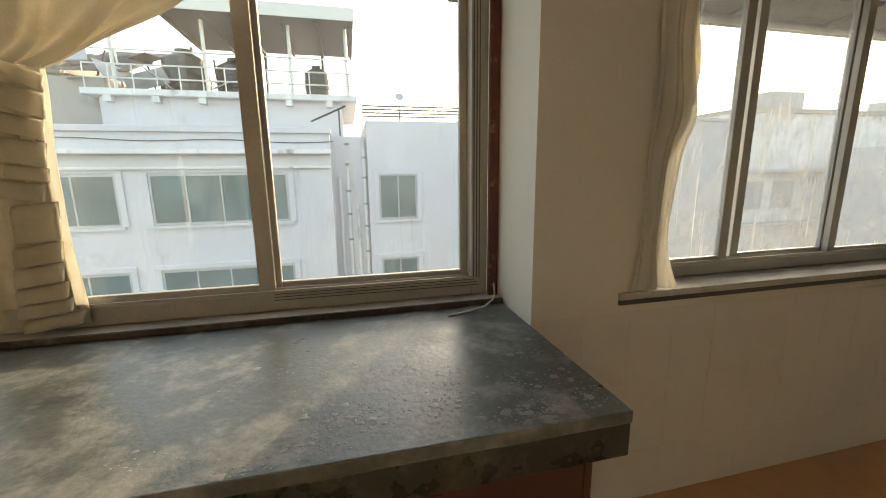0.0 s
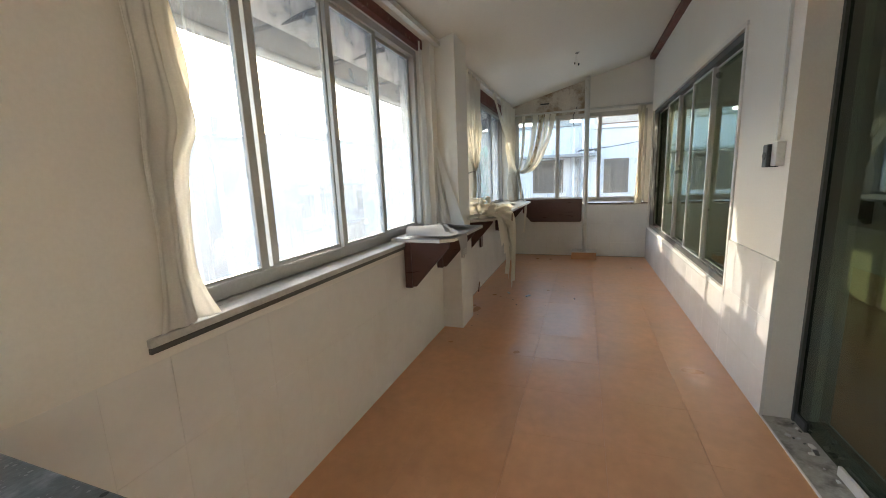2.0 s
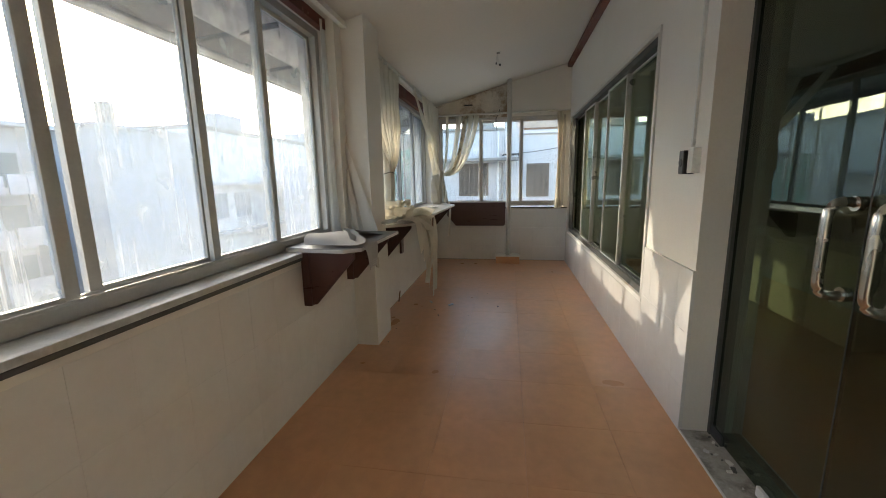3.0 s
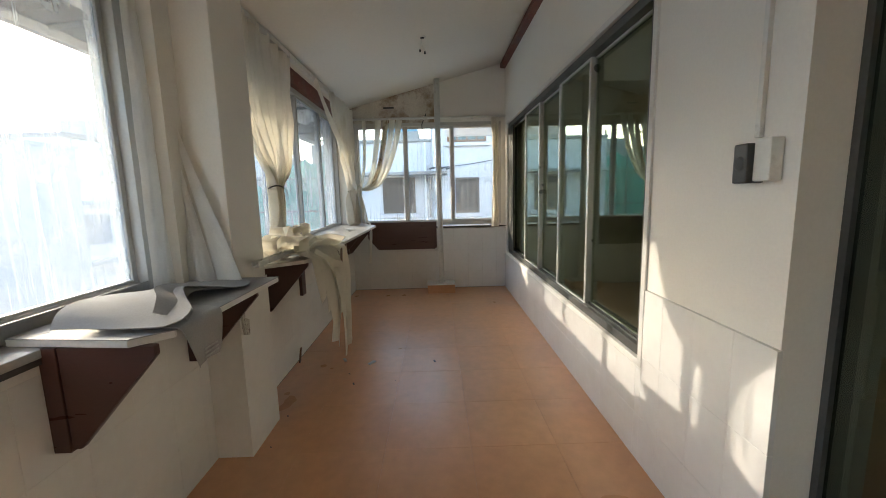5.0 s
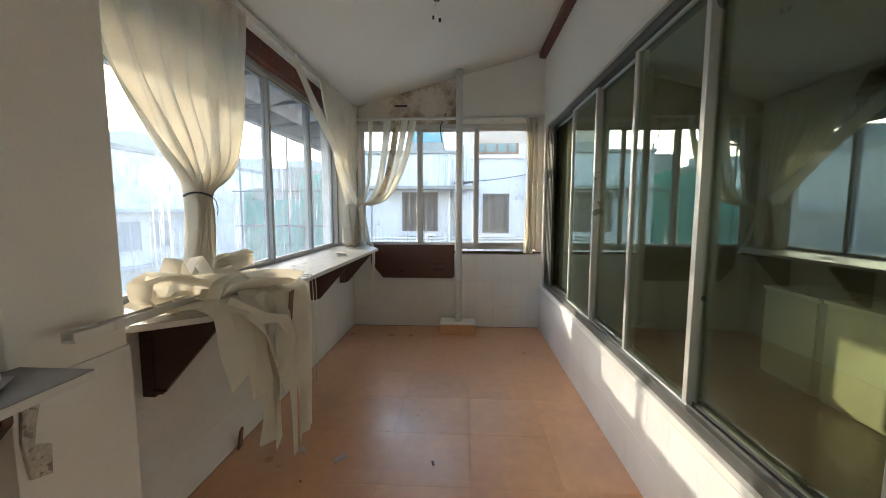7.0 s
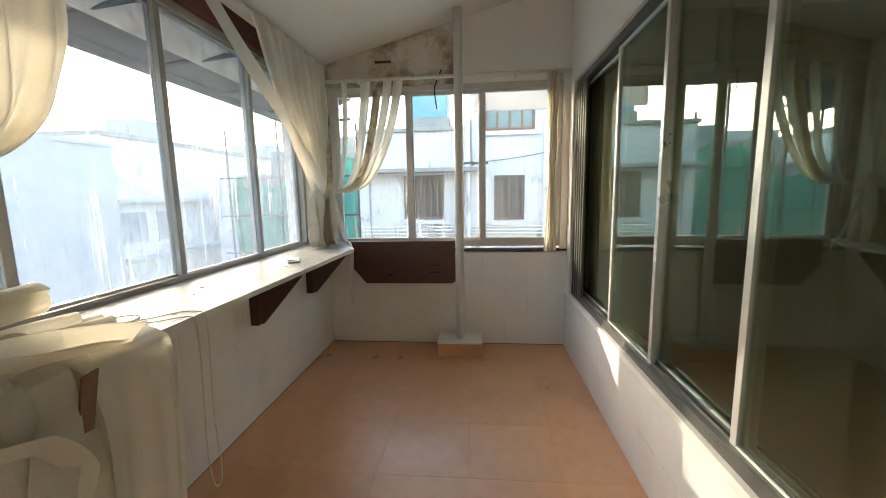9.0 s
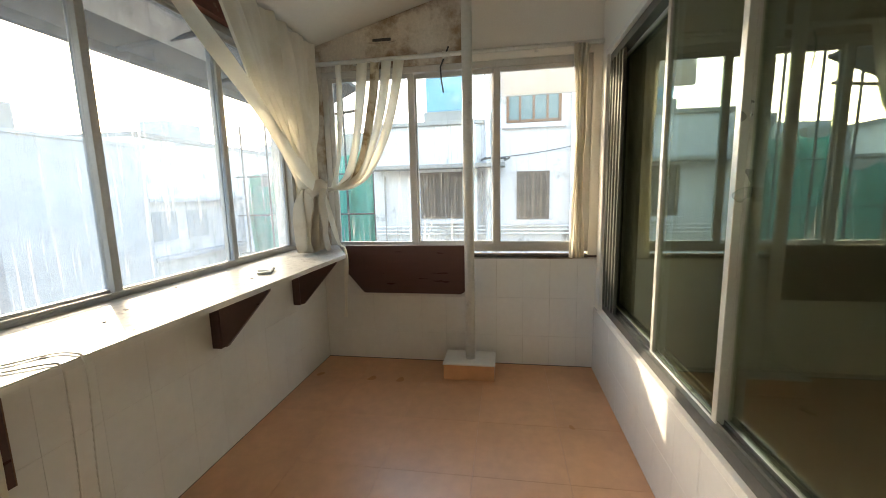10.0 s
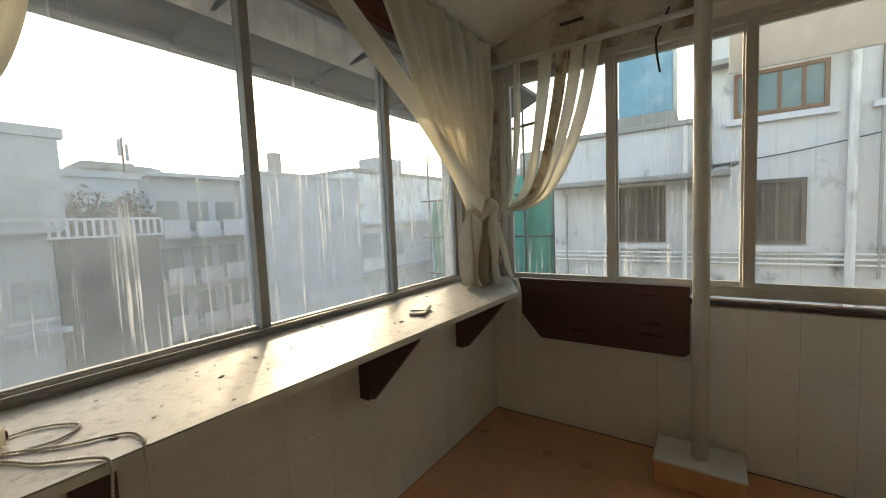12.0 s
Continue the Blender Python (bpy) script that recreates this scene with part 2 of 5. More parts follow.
GLASS_TINT = glass("dark_tinted_glass", (0.77, 0.79, 0.68), 0.014, 0.03, film=(0.5, 0.5, 0.4), shine=0.14, seed=7.0, mirror=(0.8, 0.93, 0.85))
GLASS_DOOR = glass("green_door_glass", (0.43, 0.46, 0.39), 0.008, 0.02, film=(0.5, 0.5, 0.4), shine=0.1, seed=9.0, mirror=(0.8, 0.93, 0.85))
FACADE = surface("white_facade", (0.62, 0.61, 0.64), 0.85, var=0.08, scale=0.7, fine=12, stain=(0.3, 0.3, 0.3), stain_amount=0.6, stain_scale=1.3, stretch=(1, 1, 0.7), edges=(0.6, 0.74))
FACADE_OLD = surface("weathered_facade", (0.74, 0.74, 0.73), 0.9, var=0.15, scale=0.9, fine=14, stain=(0.12, 0.11, 0.1), stain_amount=0.85, stain_scale=2.2, stretch=(1, 1, 0.45), edges=(0.53, 0.7))
# blue-grey base that holds the far buildings' haze in its colour
FACADE_GREY = surface("haze_tinted_facade", (0.43, 0.45, 0.48), 0.9, var=0.12, scale=0.4, fine=6)
FACADE_WHITE = surface("whitewashed_facade", (0.63, 0.63, 0.64), 0.9, var=0.1, scale=1.1, fine=14, stain=(0.13, 0.12, 0.11), stain_amount=0.8, stain_scale=1.9, stretch=(1, 1, 0.75), edges=(0.585, 0.69))
CONCRETE = surface("weathered_concrete", (0.34, 0.33, 0.31), 0.9, var=0.25, scale=1.5, fine=20, stain=(0.12, 0.11, 0.1), stain_amount=0.7, stain_scale=1.2)
OUT_GLASS = surface("facade_window_glass", (0.11, 0.18, 0.19), 0.15, var=0.3, scale=0.8, fine=5, bump=0.0)
# far panes: paler than OUT_GLASS, the haze is mixed into the colour
FAR_GLASS = surface("haze_lightened_glass", (0.33, 0.36, 0.39), 0.3, var=0.2, scale=0.8, fine=5, bump=0.0)
OUT_FRAME = surface("facade_window_frame", (0.42, 0.44, 0.45), 0.5, metal=0.4)
# flat pane coloured as the darkness of an unlit room; no room is built
ROOM_SHADE = surface("room_shade_pane", (0.07, 0.055, 0.045), 0.6, var=0.4, scale=2, fine=8)
SHADE_SHEET = surface("pale_awning_sheet", (0.54, 0.58, 0.63), 0.7, var=0.08, transmit=0.35)
SCAR = surface("broken_plaster", (0.5, 0.47, 0.42), 0.9, var=0.35, scale=30, fine=120, bump=0.6, stain=(0.12, 0.11, 0.1), stain_amount=0.8, stain_scale=45, edges=(0.55, 0.62))
DARK_WALL = surface("dark_grey_wall", (0.03, 0.038, 0.036), 0.9, var=0.3, scale=1.2, fine=10, stain=(0.2, 0.2, 0.2), stain_amount=0.3, stain_scale=1.5)
OUT_WOOD = surface("weathered_window_wood", (0.2, 0.1, 0.055), 0.6, var=0.25)
NET = surface("green_safety_net", (0.09, 0.44, 0.35), 0.8, var=0.25, scale=3, fine=80, transmit=0.35)
LEAF = surface("dusty_leaves", (0.05, 0.075, 0.04), 0.7, var=0.4, scale=2, fine=20)
BLUE = surface("blue_sheet", (0.14, 0.34, 0.46), 0.5, var=0.2, scale=2, fine=10, stain=(0.4, 0.5, 0.55), stain_amount=0.5, stain_scale=3)
TIN = surface("rusty_roof_sheet", (0.13, 0.12, 0.11), 0.7, metal=0.2, var=0.35, scale=2, fine=15)
DARK_IRON = surface("dark_iron", (0.05, 0.05, 0.05), 0.6, var=0.3)
GROUND = surface("street_ground", (0.12, 0.115, 0.11), 0.95, var=0.25, scale=0.3, fine=3)


# building helpers
def part(name, bm, material, parent=None, label="", smooth=False):
    me = bpy.data.meshes.new(name)
    if smooth:
        for fc in bm.faces:
            fc.smooth = True
    bm.to_mesh(me)
    bm.free()
    me.materials.append(material)
    ob = new(name, me)
    if parent is not None:
        ob.parent = parent
    if label:
        ob["label"] = label
    return ob


def add_box(bm, x0, x1, y0, y1, z0, z1, bevel=0.0, m=None):
    made = bmesh.ops.create_cube(bm, size=1.0)["verts"]
    for v in made:
        v.co = Vector(((x0 + x1) / 2 + v.co.x * (x1 - x0), (y0 + y1) / 2 + v.co.y * (y1 - y0), (z0 + z1) / 2 + v.co.z * (z1 - z0)))
    if bevel:
        es = list({e for v in made for e in v.link_edges})
        made = bmesh.ops.bevel(bm, geom=es, offset=bevel, segments=2, affect="EDGES", profile=0.6)["verts"]
    if m is not None:
        bmesh.ops.transform(bm, matrix=m, verts=list(made))
    return made


def boxes(*bs, bevel=0.0):
    bm = bmesh.new()
    for b in bs:
        add_box(bm, *b, bevel=bevel)
    return bm


def add_tube(bm, pts, r, sides=10, cap=True):
    pts = [Vector(p) for p in pts]
    rings = []
    for i, p in enumerate(pts):
        d = (pts[min(i + 1, len(pts) - 1)] - pts[max(i - 1, 0)]).normalized()
        a = d.cross(Vector((0, 0, 1)) if abs(d.z) < 0.9 else Vector((1, 0, 0))).normalized()
        b = d.cross(a)
        rr = r[i] if isinstance(r, (list, tuple)) else r
        rings.append([bm.verts.new(p + rr * (math.cos(k * 2 * math.pi / sides) * a + math.sin(k * 2 * math.pi / sides) * b)) for k in range(sides)])
    for q, w in zip(rings, rings[1:]):
        for k in range(sides):
            bm.faces.new((q[k], q[(k + 1) % sides], w[(k + 1) % sides], w[k]))
    if cap:
        bm.faces.new(rings[0])
        bm.faces.new(rings[-1])
    return bm


def tube(pts, r, sides=10):
    bm = add_tube(bmesh.new(), pts, r, sides)
    bmesh.ops.recalc_face_normals(bm, faces=bm.faces)
    return bm


def prism(outline, axis, a, b, bevel=0.0):
    """A flat outline in the plane across the axis, made solid from a to b along it."""
    bm = bmesh.new()

    def at(u, v, w):
        return {"x": (w, u, v), "y": (u, w, v), "z": (u, v, w)}[axis]
    lo = [bm.verts.new(at(u, v, a)) for u, v in outline]
    hi = [bm.verts.new(at(u, v, b)) for u, v in outline]
    bm.faces.new(lo)
    bm.faces.new(hi)
    for i in range(len(lo)):
        j = (i + 1) % len(lo)
        bm.faces.new((lo[i], lo[j], hi[j], hi[i]))
    bmesh.ops.recalc_face_normals(bm, faces=bm.faces)
    if bevel:
        bmesh.ops.bevel(bm, geom=list(bm.edges), offset=bevel, segments=2, affect="EDGES")
    return bm


def thing(name, at, label, category, group="", kind=""):
    ob = new(name)
    ob.location = at
    ob.empty_display_size = 0.1
    return tagged(ob, label, category, group, kind)


def adopt(parent, *obs):
    """Parts are modelled in world places: keep them there under their thing."""
    for o in obs:
        o.parent = parent
        o.matrix_parent_inverse = Matrix.Translation(-parent.location)


def structure(name, bm, material, label, category):
    return tagged(part(name, bm, material), label, category, kind="structure")


# the plan, in metres: the glazed veranda runs along x
LEFT, RIGHT, END, BACK = 1.34, -0.80, 7.40, -1.90
SLOPE = 0.265


def ceil_z(y):
    return 2.47 + (LEFT - y) * SLOPE


# ---- structure ----
floor = structure("floor", boxes((BACK - 0.1, END + 0.1, RIGHT - 0.3, 1.9, -0.2, -0.012)), FLOOR_GROUT, "orange square ceramic floor tiles with thin worn joints", "floor")
wall_left = structure("wall_left", boxes((0.94, END + 0.15, LEFT + 0.008, 1.62, -0.2, 0.845), (0.94, END + 0.15, LEFT, 1.62, 0.845, 0.893), (0.94, 1.45, LEFT, 1.62, 0.893, 2.9), (3.72, 4.25, LEFT, 1.62, 0.893, 2.9), (1.45, 3.72, 1.472, 1.62, 0.893, 0.922), (4.25, 7.22, 1.472, 1.62, 0.893, 0.922),
                      (7.22, END + 0.15, LEFT, 1.62, 0.893, 2.9), (1.45, 3.72, LEFT + 0.1, 1.62, 2.42, 2.9), (4.25, 7.22, LEFT + 0.1, 1.62, 2.36, 2.9)),
                      PAINT, "white painted outer wall under and between the windows", "wall")
wall_bay = structure("wall_bay", boxes((BACK - 0.15, 0.94, 1.62, 1.85, -0.2, 0.80), (BACK - 0.15, -1.35, 1.62, 1.85, 0.80, 2.9), (-1.35, 0.94, 1.62, 1.85, 2.3, 2.9), (0.94, 1.09, 1.62, 1.85, -0.2, 2.9)),
                     PAINT, "white painted wall around the bay window", "wall")
pillar = structure("pillar", boxes((3.835, 4.172, 1.166, LEFT + 0.05, -0.012, 2.62), bevel=0.006), PAINT, "white square pillar standing against the window wall", "pillar")
wall_end = structure("wall_end", boxes((END + 0.008, END + 0.15, RIGHT - 0.15, LEFT + 0.008, -0.2, 0.85), (END, END + 0.15, 1.27, LEFT + 0.008, 0.85, 3.3),
                     (END, END + 0.15, 0.16, 1.27, 2.29, 3.3)), STAINED, "damp-stained plaster end wall with white tiles below", "wall")
wall_end_upper = structure("wall_end_upper", boxes((END + 0.002, END + 0.15, -0.74, 0.16, 2.29, 3.3), (END, END + 0.15, RIGHT - 0.15, -0.74, 0.85, 3.3)), PAINT, "white painted plaster over and beside the end window", "wall")
wall_right = structure("wall_right", boxes((2.985, 3.70, RIGHT - 0.15, RIGHT, 0.87, 3.3), (2.985, 7.5, RIGHT - 0.15, RIGHT - 0.008, -0.2, 0.48), (2.985, 3.70, RIGHT - 0.15, RIGHT - 0.008, 0.48, 0.87), (3.70, 7.26, RIGHT - 0.15, RIGHT, 2.25, 3.3),
                       (7.26, 7.5, RIGHT - 0.15, RIGHT, 0.48, 3.3), (1.45, 2.985, RIGHT - 0.15, RIGHT, 2.35, 3.3), (BACK - 0.1, 1.45, RIGHT - 0.15, RIGHT, -0.2, 3.3)),
                       PAINT, "white painted inner wall with a long window", "wall")
wall_back = structure("wall_back", boxes((BACK - 0.15, BACK, RIGHT - 0.15, 1.9, -0.2, 3.3)), PAINT, "plain white painted wall", "wall")
ceiling = structure("ceiling", prism([(1.95, ceil_z(1.95)), (RIGHT - 0.15, ceil_z(RIGHT - 0.15)), (RIGHT - 0.15, ceil_z(RIGHT - 0.15) + 0.08), (1.95, ceil_z(1.95) + 0.08)], "x", BACK - 0.15, END + 0.15), CEIL,
                    "smooth off-white sloping ceiling", "ceiling")
beam = structure("trim", prism([(RIGHT + 0.001, 2.955), (RIGHT + 0.07, 2.965), (RIGHT + 0.07, 3.02), (RIGHT + 0.001, 3.036)], "x", BACK, END - 0.001, bevel=0.004), RED_WOOD, "dark red painted wooden batten along the ceiling", "batten")

# the room behind the inner glass
IN_Y = -5.2
inner_floor = structure("inner_floor", boxes((0.2, 7.5, IN_Y, RIGHT - 0.3, -0.2, -0.006)), INT_FLOOR, "dull beige floor of the dark inner room", "floor")
inner_walls = structure("wall_inner", boxes((0.2, 7.5, IN_Y - 0.1, IN_Y, -0.2, 3.0), (0.1, 0.2, IN_Y, RIGHT - 0.15, -0.2, 3.0), (7.5, 7.6, IN_Y - 0.1, RIGHT - 0.155, -0.2, 3.0)), INT_PAINT, "dim beige walls of the inner room", "wall")
inner_ceiling = structure("inner_ceiling", boxes((0.1, 7.61, IN_Y - 0.1, RIGHT - 0.15, 2.8, 2.95)), INT_PAINT, "dim ceiling of the inner room", "ceiling")


structure("floor_joint", boxes((END - 0.006, END - 0.001, RIGHT + 0.011, LEFT - 0.001, 0.0002, 0.0035), (4.2, END - 0.007, LEFT - 0.003, LEFT - 0.0005, 0.0002, 0.003)), DARK_STONE, "dirty dark joint along the wall's foot", "joint")


# ---- windows ----
def sash(parent, axis, a0, a1, plane, z0, z1, rail, depth, frame_mat, glass_mat, label=""):
    """One glazed panel: a frame and its pane, in the wall plane."""
    def bx(u0, u1, d0, d1, w0, w1):
        return (u0, u1, plane + d0, plane + d1, w0, w1) if axis == "x" else (plane + d0, plane + d1, u0, u1, w0, w1)
    h = depth / 2
    fr = part("sash", boxes(bx(a0, a0 + rail, -h, h, z0, z1), bx(a1 - rail, a1, -h, h, z0, z1), bx(a0 + rail, a1 - rail, -h, h, z0, z0 + rail), bx(a0 + rail, a1 - rail, -h, h, z1 - rail, z1), bevel=0.003), frame_mat, None, label)
    pane = part("pane", boxes(bx(a0 + rail - 0.004, a1 - rail + 0.004, -0.0025, 0.0025, z0 + rail - 0.004, z1 - rail + 0.004)), glass_mat)
    adopt(parent, fr)
    pane.parent = fr
    return fr


def window(name, axis, lo, hi, plane, z0, z1, cuts, label, frame_mat, glass_mat, rail=0.045, outer=0.04, depth=0.09, stagger=0.03, tracks=0, outer_mat=None):
    w = thing(name, ((lo + hi) / 2, plane, z0) if axis == "x" else (plane, (lo + hi) / 2, z0), label, "window", kind="structure")

    def bx(u0, u1, d0, d1, w0, w1):
        return (u0, u1, plane + d0, plane + d1, w0, w1) if axis == "x" else (plane + d0, plane + d1, u0, u1, w0, w1)
    h = depth / 2
    adopt(w, part("window_frame", boxes(bx(lo, lo + outer, -h, h, z0, z1), bx(hi - outer, hi, -h, h, z0, z1), bx(lo + outer, hi - outer, -h, h, z0, z0 + outer), bx(lo + outer, hi - outer, -h, h, z1 - outer, z1), bevel=0.003), outer_mat or frame_mat))
    # a cut is where two sashes overlap, or a pair: where one ends and the next begins
    pairs = [c if isinstance(c, tuple) else (c + 0.02, c - 0.02) for c in cuts]
    starts = [lo + outer * 0.6] + [p[1] for p in pairs]
    ends = [p[0] for p in pairs] + [hi - outer * 0.6]
    for i, (a, b) in enumerate(zip(starts, ends)):
        sash(w, axis, a, b, plane + (stagger if i % 2 else -stagger) / 2, z0 + outer * 0.55, z1 - outer * 0.55, rail, 0.026, frame_mat, glass_mat)
    for k in range(tracks):
        d = -h - 0.004 + k * depth / tracks
        adopt(w, part("track", boxes(bx(lo + outer, hi - outer, d, d + 0.004, z0 + outer, z0 + outer + 0.012)), outer_mat or frame_mat))
    return w


window("window_1", "x", -1.35, 0.90, 1.75, 0.85, 2.30, [0.02], "wide aluminium sliding window over the stone counter", ALU_CREAM, GLASS_CLEAR, rail=0.06, outer=0.07, depth=0.12, tracks=3)
window("window_2", "x", 1.45, 3.72, 1.505, 0.925, 2.38, [(1.932, 1.985), 2.545, 3.06], "dusty aluminium sliding window with four panes", ALU, GLASS_DIRTY, outer=0.05, tracks=2)
window("window_3", "x", 4.25, 7.22, 1.485, 0.925, 2.32, [5.045, 5.78, 6.51], "dusty aluminium sliding window over the long shelf", ALU_PALE, GLASS_HAZY, rail=0.036, outer=0.045, tracks=2)
window("window_4", "y", -0.74, 1.27, 7.46, 0.90, 2.29, [-0.07, 0.565], "dusty aluminium window in the end wall", ALU_END, GLASS_END, rail=0.05, outer=0.045, tracks=2)
window("window_5", "x", 3.735, 7.225, -0.86, 0.515, 2.215, [4.545, 5.15, 5.775, 6.35], "long dark tinted sliding window to the inner room", ALU_LIGHT, GLASS_TINT, rail=0.031, outer=0.05, depth=0.1, tracks=4, outer_mat=ALU_DARK)
for pane in [o for o in bpy.data.objects["window_4"].children_recursive if o.name.startswith("pane")][:1]:
    pane.data.materials[0] = GLASS_CLEAR  # the pane beside the inner wall has been wiped
# grooves are not cut: raised dark strips give the shade inside them
for k in range(3):
    adopt(bpy.data.objects["window_1"], part("track_groove", boxes((0.838 + 0.012 * k, 0.842 + 0.012 * k, 1.6875, 1.6895, 0.925, 2.25), (0.04, 0.842 + 0.012 * k, 1.6875, 1.6895, 0.9155 - 0.012 * k, 0.9185 - 0.012 * k)), ALU_DARK))
for k in range(8):
    adopt(bpy.data.objects["window_5"], part("stacked_stile", boxes((6.945 + 0.033 * k, 6.969 + 0.033 * k, -0.83 + 0.008 * (k % 2), -0.81 + 0.008 * (k % 2), 0.566, 2.16), bevel=0.002), ALU_DARK))

# surround of the inner window, lintels and sills
structure("window_surround", boxes((3.70, 7.26, RIGHT - 0.1, RIGHT + 0.012, 0.48, 0.515), (3.70, 7.26, RIGHT - 0.1, RIGHT + 0.012, 2.215, 2.25), (3.70, 3.735, RIGHT - 0.1, RIGHT + 0.012, 0.515, 2.215), (7.225, 7.26, RIGHT - 0.1, RIGHT + 0.012, 0.515, 2.215), bevel=0.003), WHITE_EDGE, "white stone surround of the inner window", "trim")
structure("sill_window", boxes((1.29, 3.10, LEFT - 0.015, 1.47, 0.895, 0.922), bevel=0.004), MARBLE, "grey stone window sill, chipped at its end", "sill")
structure("trim_under_sill", boxes((1.29, 3.10, LEFT - 0.013, LEFT - 0.001, 0.876, 0.8945), bevel=0.002), DARK_STONE, "dark stone edge under the window sill", "trim")
structure("sill_shelf_window", boxes((4.18, 7.36, LEFT - 0.005, 1.47, 0.895, 0.922), bevel=0.004), MARBLE, "grey stone window sill", "sill")
structure("sill_end", boxes((END - 0.012, 7.5, RIGHT + 0.0, LEFT, 0.858, 0.875), bevel=0.004), GRIMY_WOOD, "dark stone sill of the end window", "sill")
structure("lintel_window", boxes((1.45, 3.72, 1.40, 1.45, 2.385, 2.475)), RED_WOOD, "dark red painted lintel over the window", "lintel")
structure("lintel_shelf_window", boxes((4.25, 7.22, 1.40, 1.45, 2.325, 2.475)), RED_WOOD, "dark red painted lintel over the window", "lintel")
structure("trim_reveal", boxes((0.90, 0.938, 1.66, 1.69, 0.84, 2.3), bevel=0.004), RED_WOOD, "flaking dark red painted strip beside the window", "trim")
structure("sill_bay", boxes((-1.4, 0.94, 1.60, 1.73, 0.802, 0.848), bevel=0.005), MARBLE, "dusty grey window sill board", "sill")
structure("trim_sill", boxes((-1.4, 0.935, 1.588, 1.5985, 0.833, 0.856), bevel=0.003), GRIMY_WOOD, "rough dark brown strip under the bay window sill", "trim")
structure("threshold", boxes((1.45, 2.985, -1.05, RIGHT - 0.0, -0.011, 0.006)), OLD_MARBLE, "worn grey marble door threshold", "threshold")


structure("trim_threshold", boxes((1.45, 2.985, RIGHT + 0.0005, RIGHT + 0.009, -0.004, 0.0075), bevel=0.002), WHITE_EDGE, "cream stone edging along the door threshold", "trim")
structure("door_stop", boxes((2.2, 2.56, -0.94, -0.925, 0.0065, 0.05), bevel=0.002), WHITE_EDGE, "pale strip lying along the glass door's foot", "trim")
rt = random.Random(8)
for k in range(14):
    bm = bmesh.new()
    r_ = rt.uniform(0.005, 0.016)
    add_box(bm, -r_, r_, -r_ * 0.6, r_ * 0.6, 0, r_ * 0.7, bevel=r_ * 0.2)
    for v in bm.verts:
        v.co += r_ * 0.3 * noise.noise_vector(v.co * 90 + Vector((k, 0, 0)))
    bmesh.ops.transform(bm, matrix=pose(rt.uniform(2.45, 2.95), rt.uniform(-0.93, -0.84), 0.0065, 0, 0, rt.uniform(0, 180)), verts=bm.verts)
    tagged(part("rubble", bm, (DARK_STONE, MARBLE, WHITE_EDGE)[k % 3]), "small bit of rubble lying on the door threshold", "rubble", "threshold rubble")


# ---- shelves, counter ----
def bracket(x, z_top, front, tip_z, w=0.022):
    b = thing("shelf_bracket", (x, LEFT, tip_z), "dark brown laminate triangular bracket under the shelf", "bracket", "shelf brackets")
    adopt(b, part("web", prism([(LEFT - 0.058, z_top), (front, z_top), (front, z_top - 0.03), (LEFT - 0.085, tip_z), (LEFT - 0.058, tip_z)], "x", x - w / 2, x + w / 2, bevel=0.002), BRACKET_WOOD))
    adopt(b, part("wall_strip", boxes((x - w / 2, x + w / 2 + 0.02, LEFT - 0.053, LEFT - 0.002, tip_z - 0.012, z_top), bevel=0.002), BRACKET_WOOD))
    return b


def shelf(name, outline, z, top_mat, label):
    s = thing(name, (sum(p[0] for p in outline) / len(outline), outline[0][1], z), label, "shelf")
    adopt(s, part("board", prism(outline, "z", z - 0.024, z - 0.002, bevel=0.002), WHITE_EDGE))
    adopt(s, part("laminate", prism([(x, y) for x, y in outline], "z", z - 0.002, z + 0.0008), top_mat))
    return s


shelf("wall_shelf", [(3.06, 1.445), (3.02, 1.06), (3.10, 0.975), (3.86, 0.965), (3.86, 1.164), (3.83, 1.166), (3.83, 1.445)], 0.948, SHELF_GREY, "grey laminate wall shelf littered with torn blind cloth")
shelf("long_wall_shelf", [(4.19, 1.445), (4.19, 1.17), (4.33, 0.99), (4.40, 0.965), (6.9, 0.935), (7.38, 1.20), (7.38, 1.445)], 0.953, SHELF_TOP, "long worn white laminate shelf under the window")
for bx_, zt in ((2.99 + 0.06, 0.922), (3.70, 0.922), (4.42, 0.928), (6.12, 0.928), (6.90, 0.928)):
    bracket(bx_, zt, 1.0, 0.605)

board = thing("wall_board", (5.2, LEFT, 0.5), "brown laminate board fixed flat to the wall under the shelf", "board")
adopt(board, part("panel", boxes((5.175, 5.262, LEFT - 0.026, LEFT - 0.0015, 0.51, 0.926), bevel=0.002), BRACKET_WOOD))
adopt(board, part("edge_strip", boxes((5.2625, 5.2655, LEFT - 0.026, LEFT - 0.0015, 0.51, 0.926)), OUT_WOOD))

counter = thing("stone_counter", (0, 1.2, 0), "dusty dark green granite counter with white stains", "counter")
adopt(counter, part("top_slab", boxes((BACK + 0.002, 0.938, 0.815, 1.598, 0.80, 0.832), bevel=0.004), GREEN_STONE))
# edge faces take a darker granite colour than the top slab
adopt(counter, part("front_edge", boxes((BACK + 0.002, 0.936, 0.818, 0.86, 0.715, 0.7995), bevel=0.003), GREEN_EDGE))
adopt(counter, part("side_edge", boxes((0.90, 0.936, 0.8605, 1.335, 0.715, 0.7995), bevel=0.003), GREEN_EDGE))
adopt(counter, part("cabinet_front", boxes((BACK + 0.002, 0.875, 0.895, 0.915, 0.0, 0.7145), bevel=0.002), BRACKET_WOOD, label="dark red-brown cabinet front"))
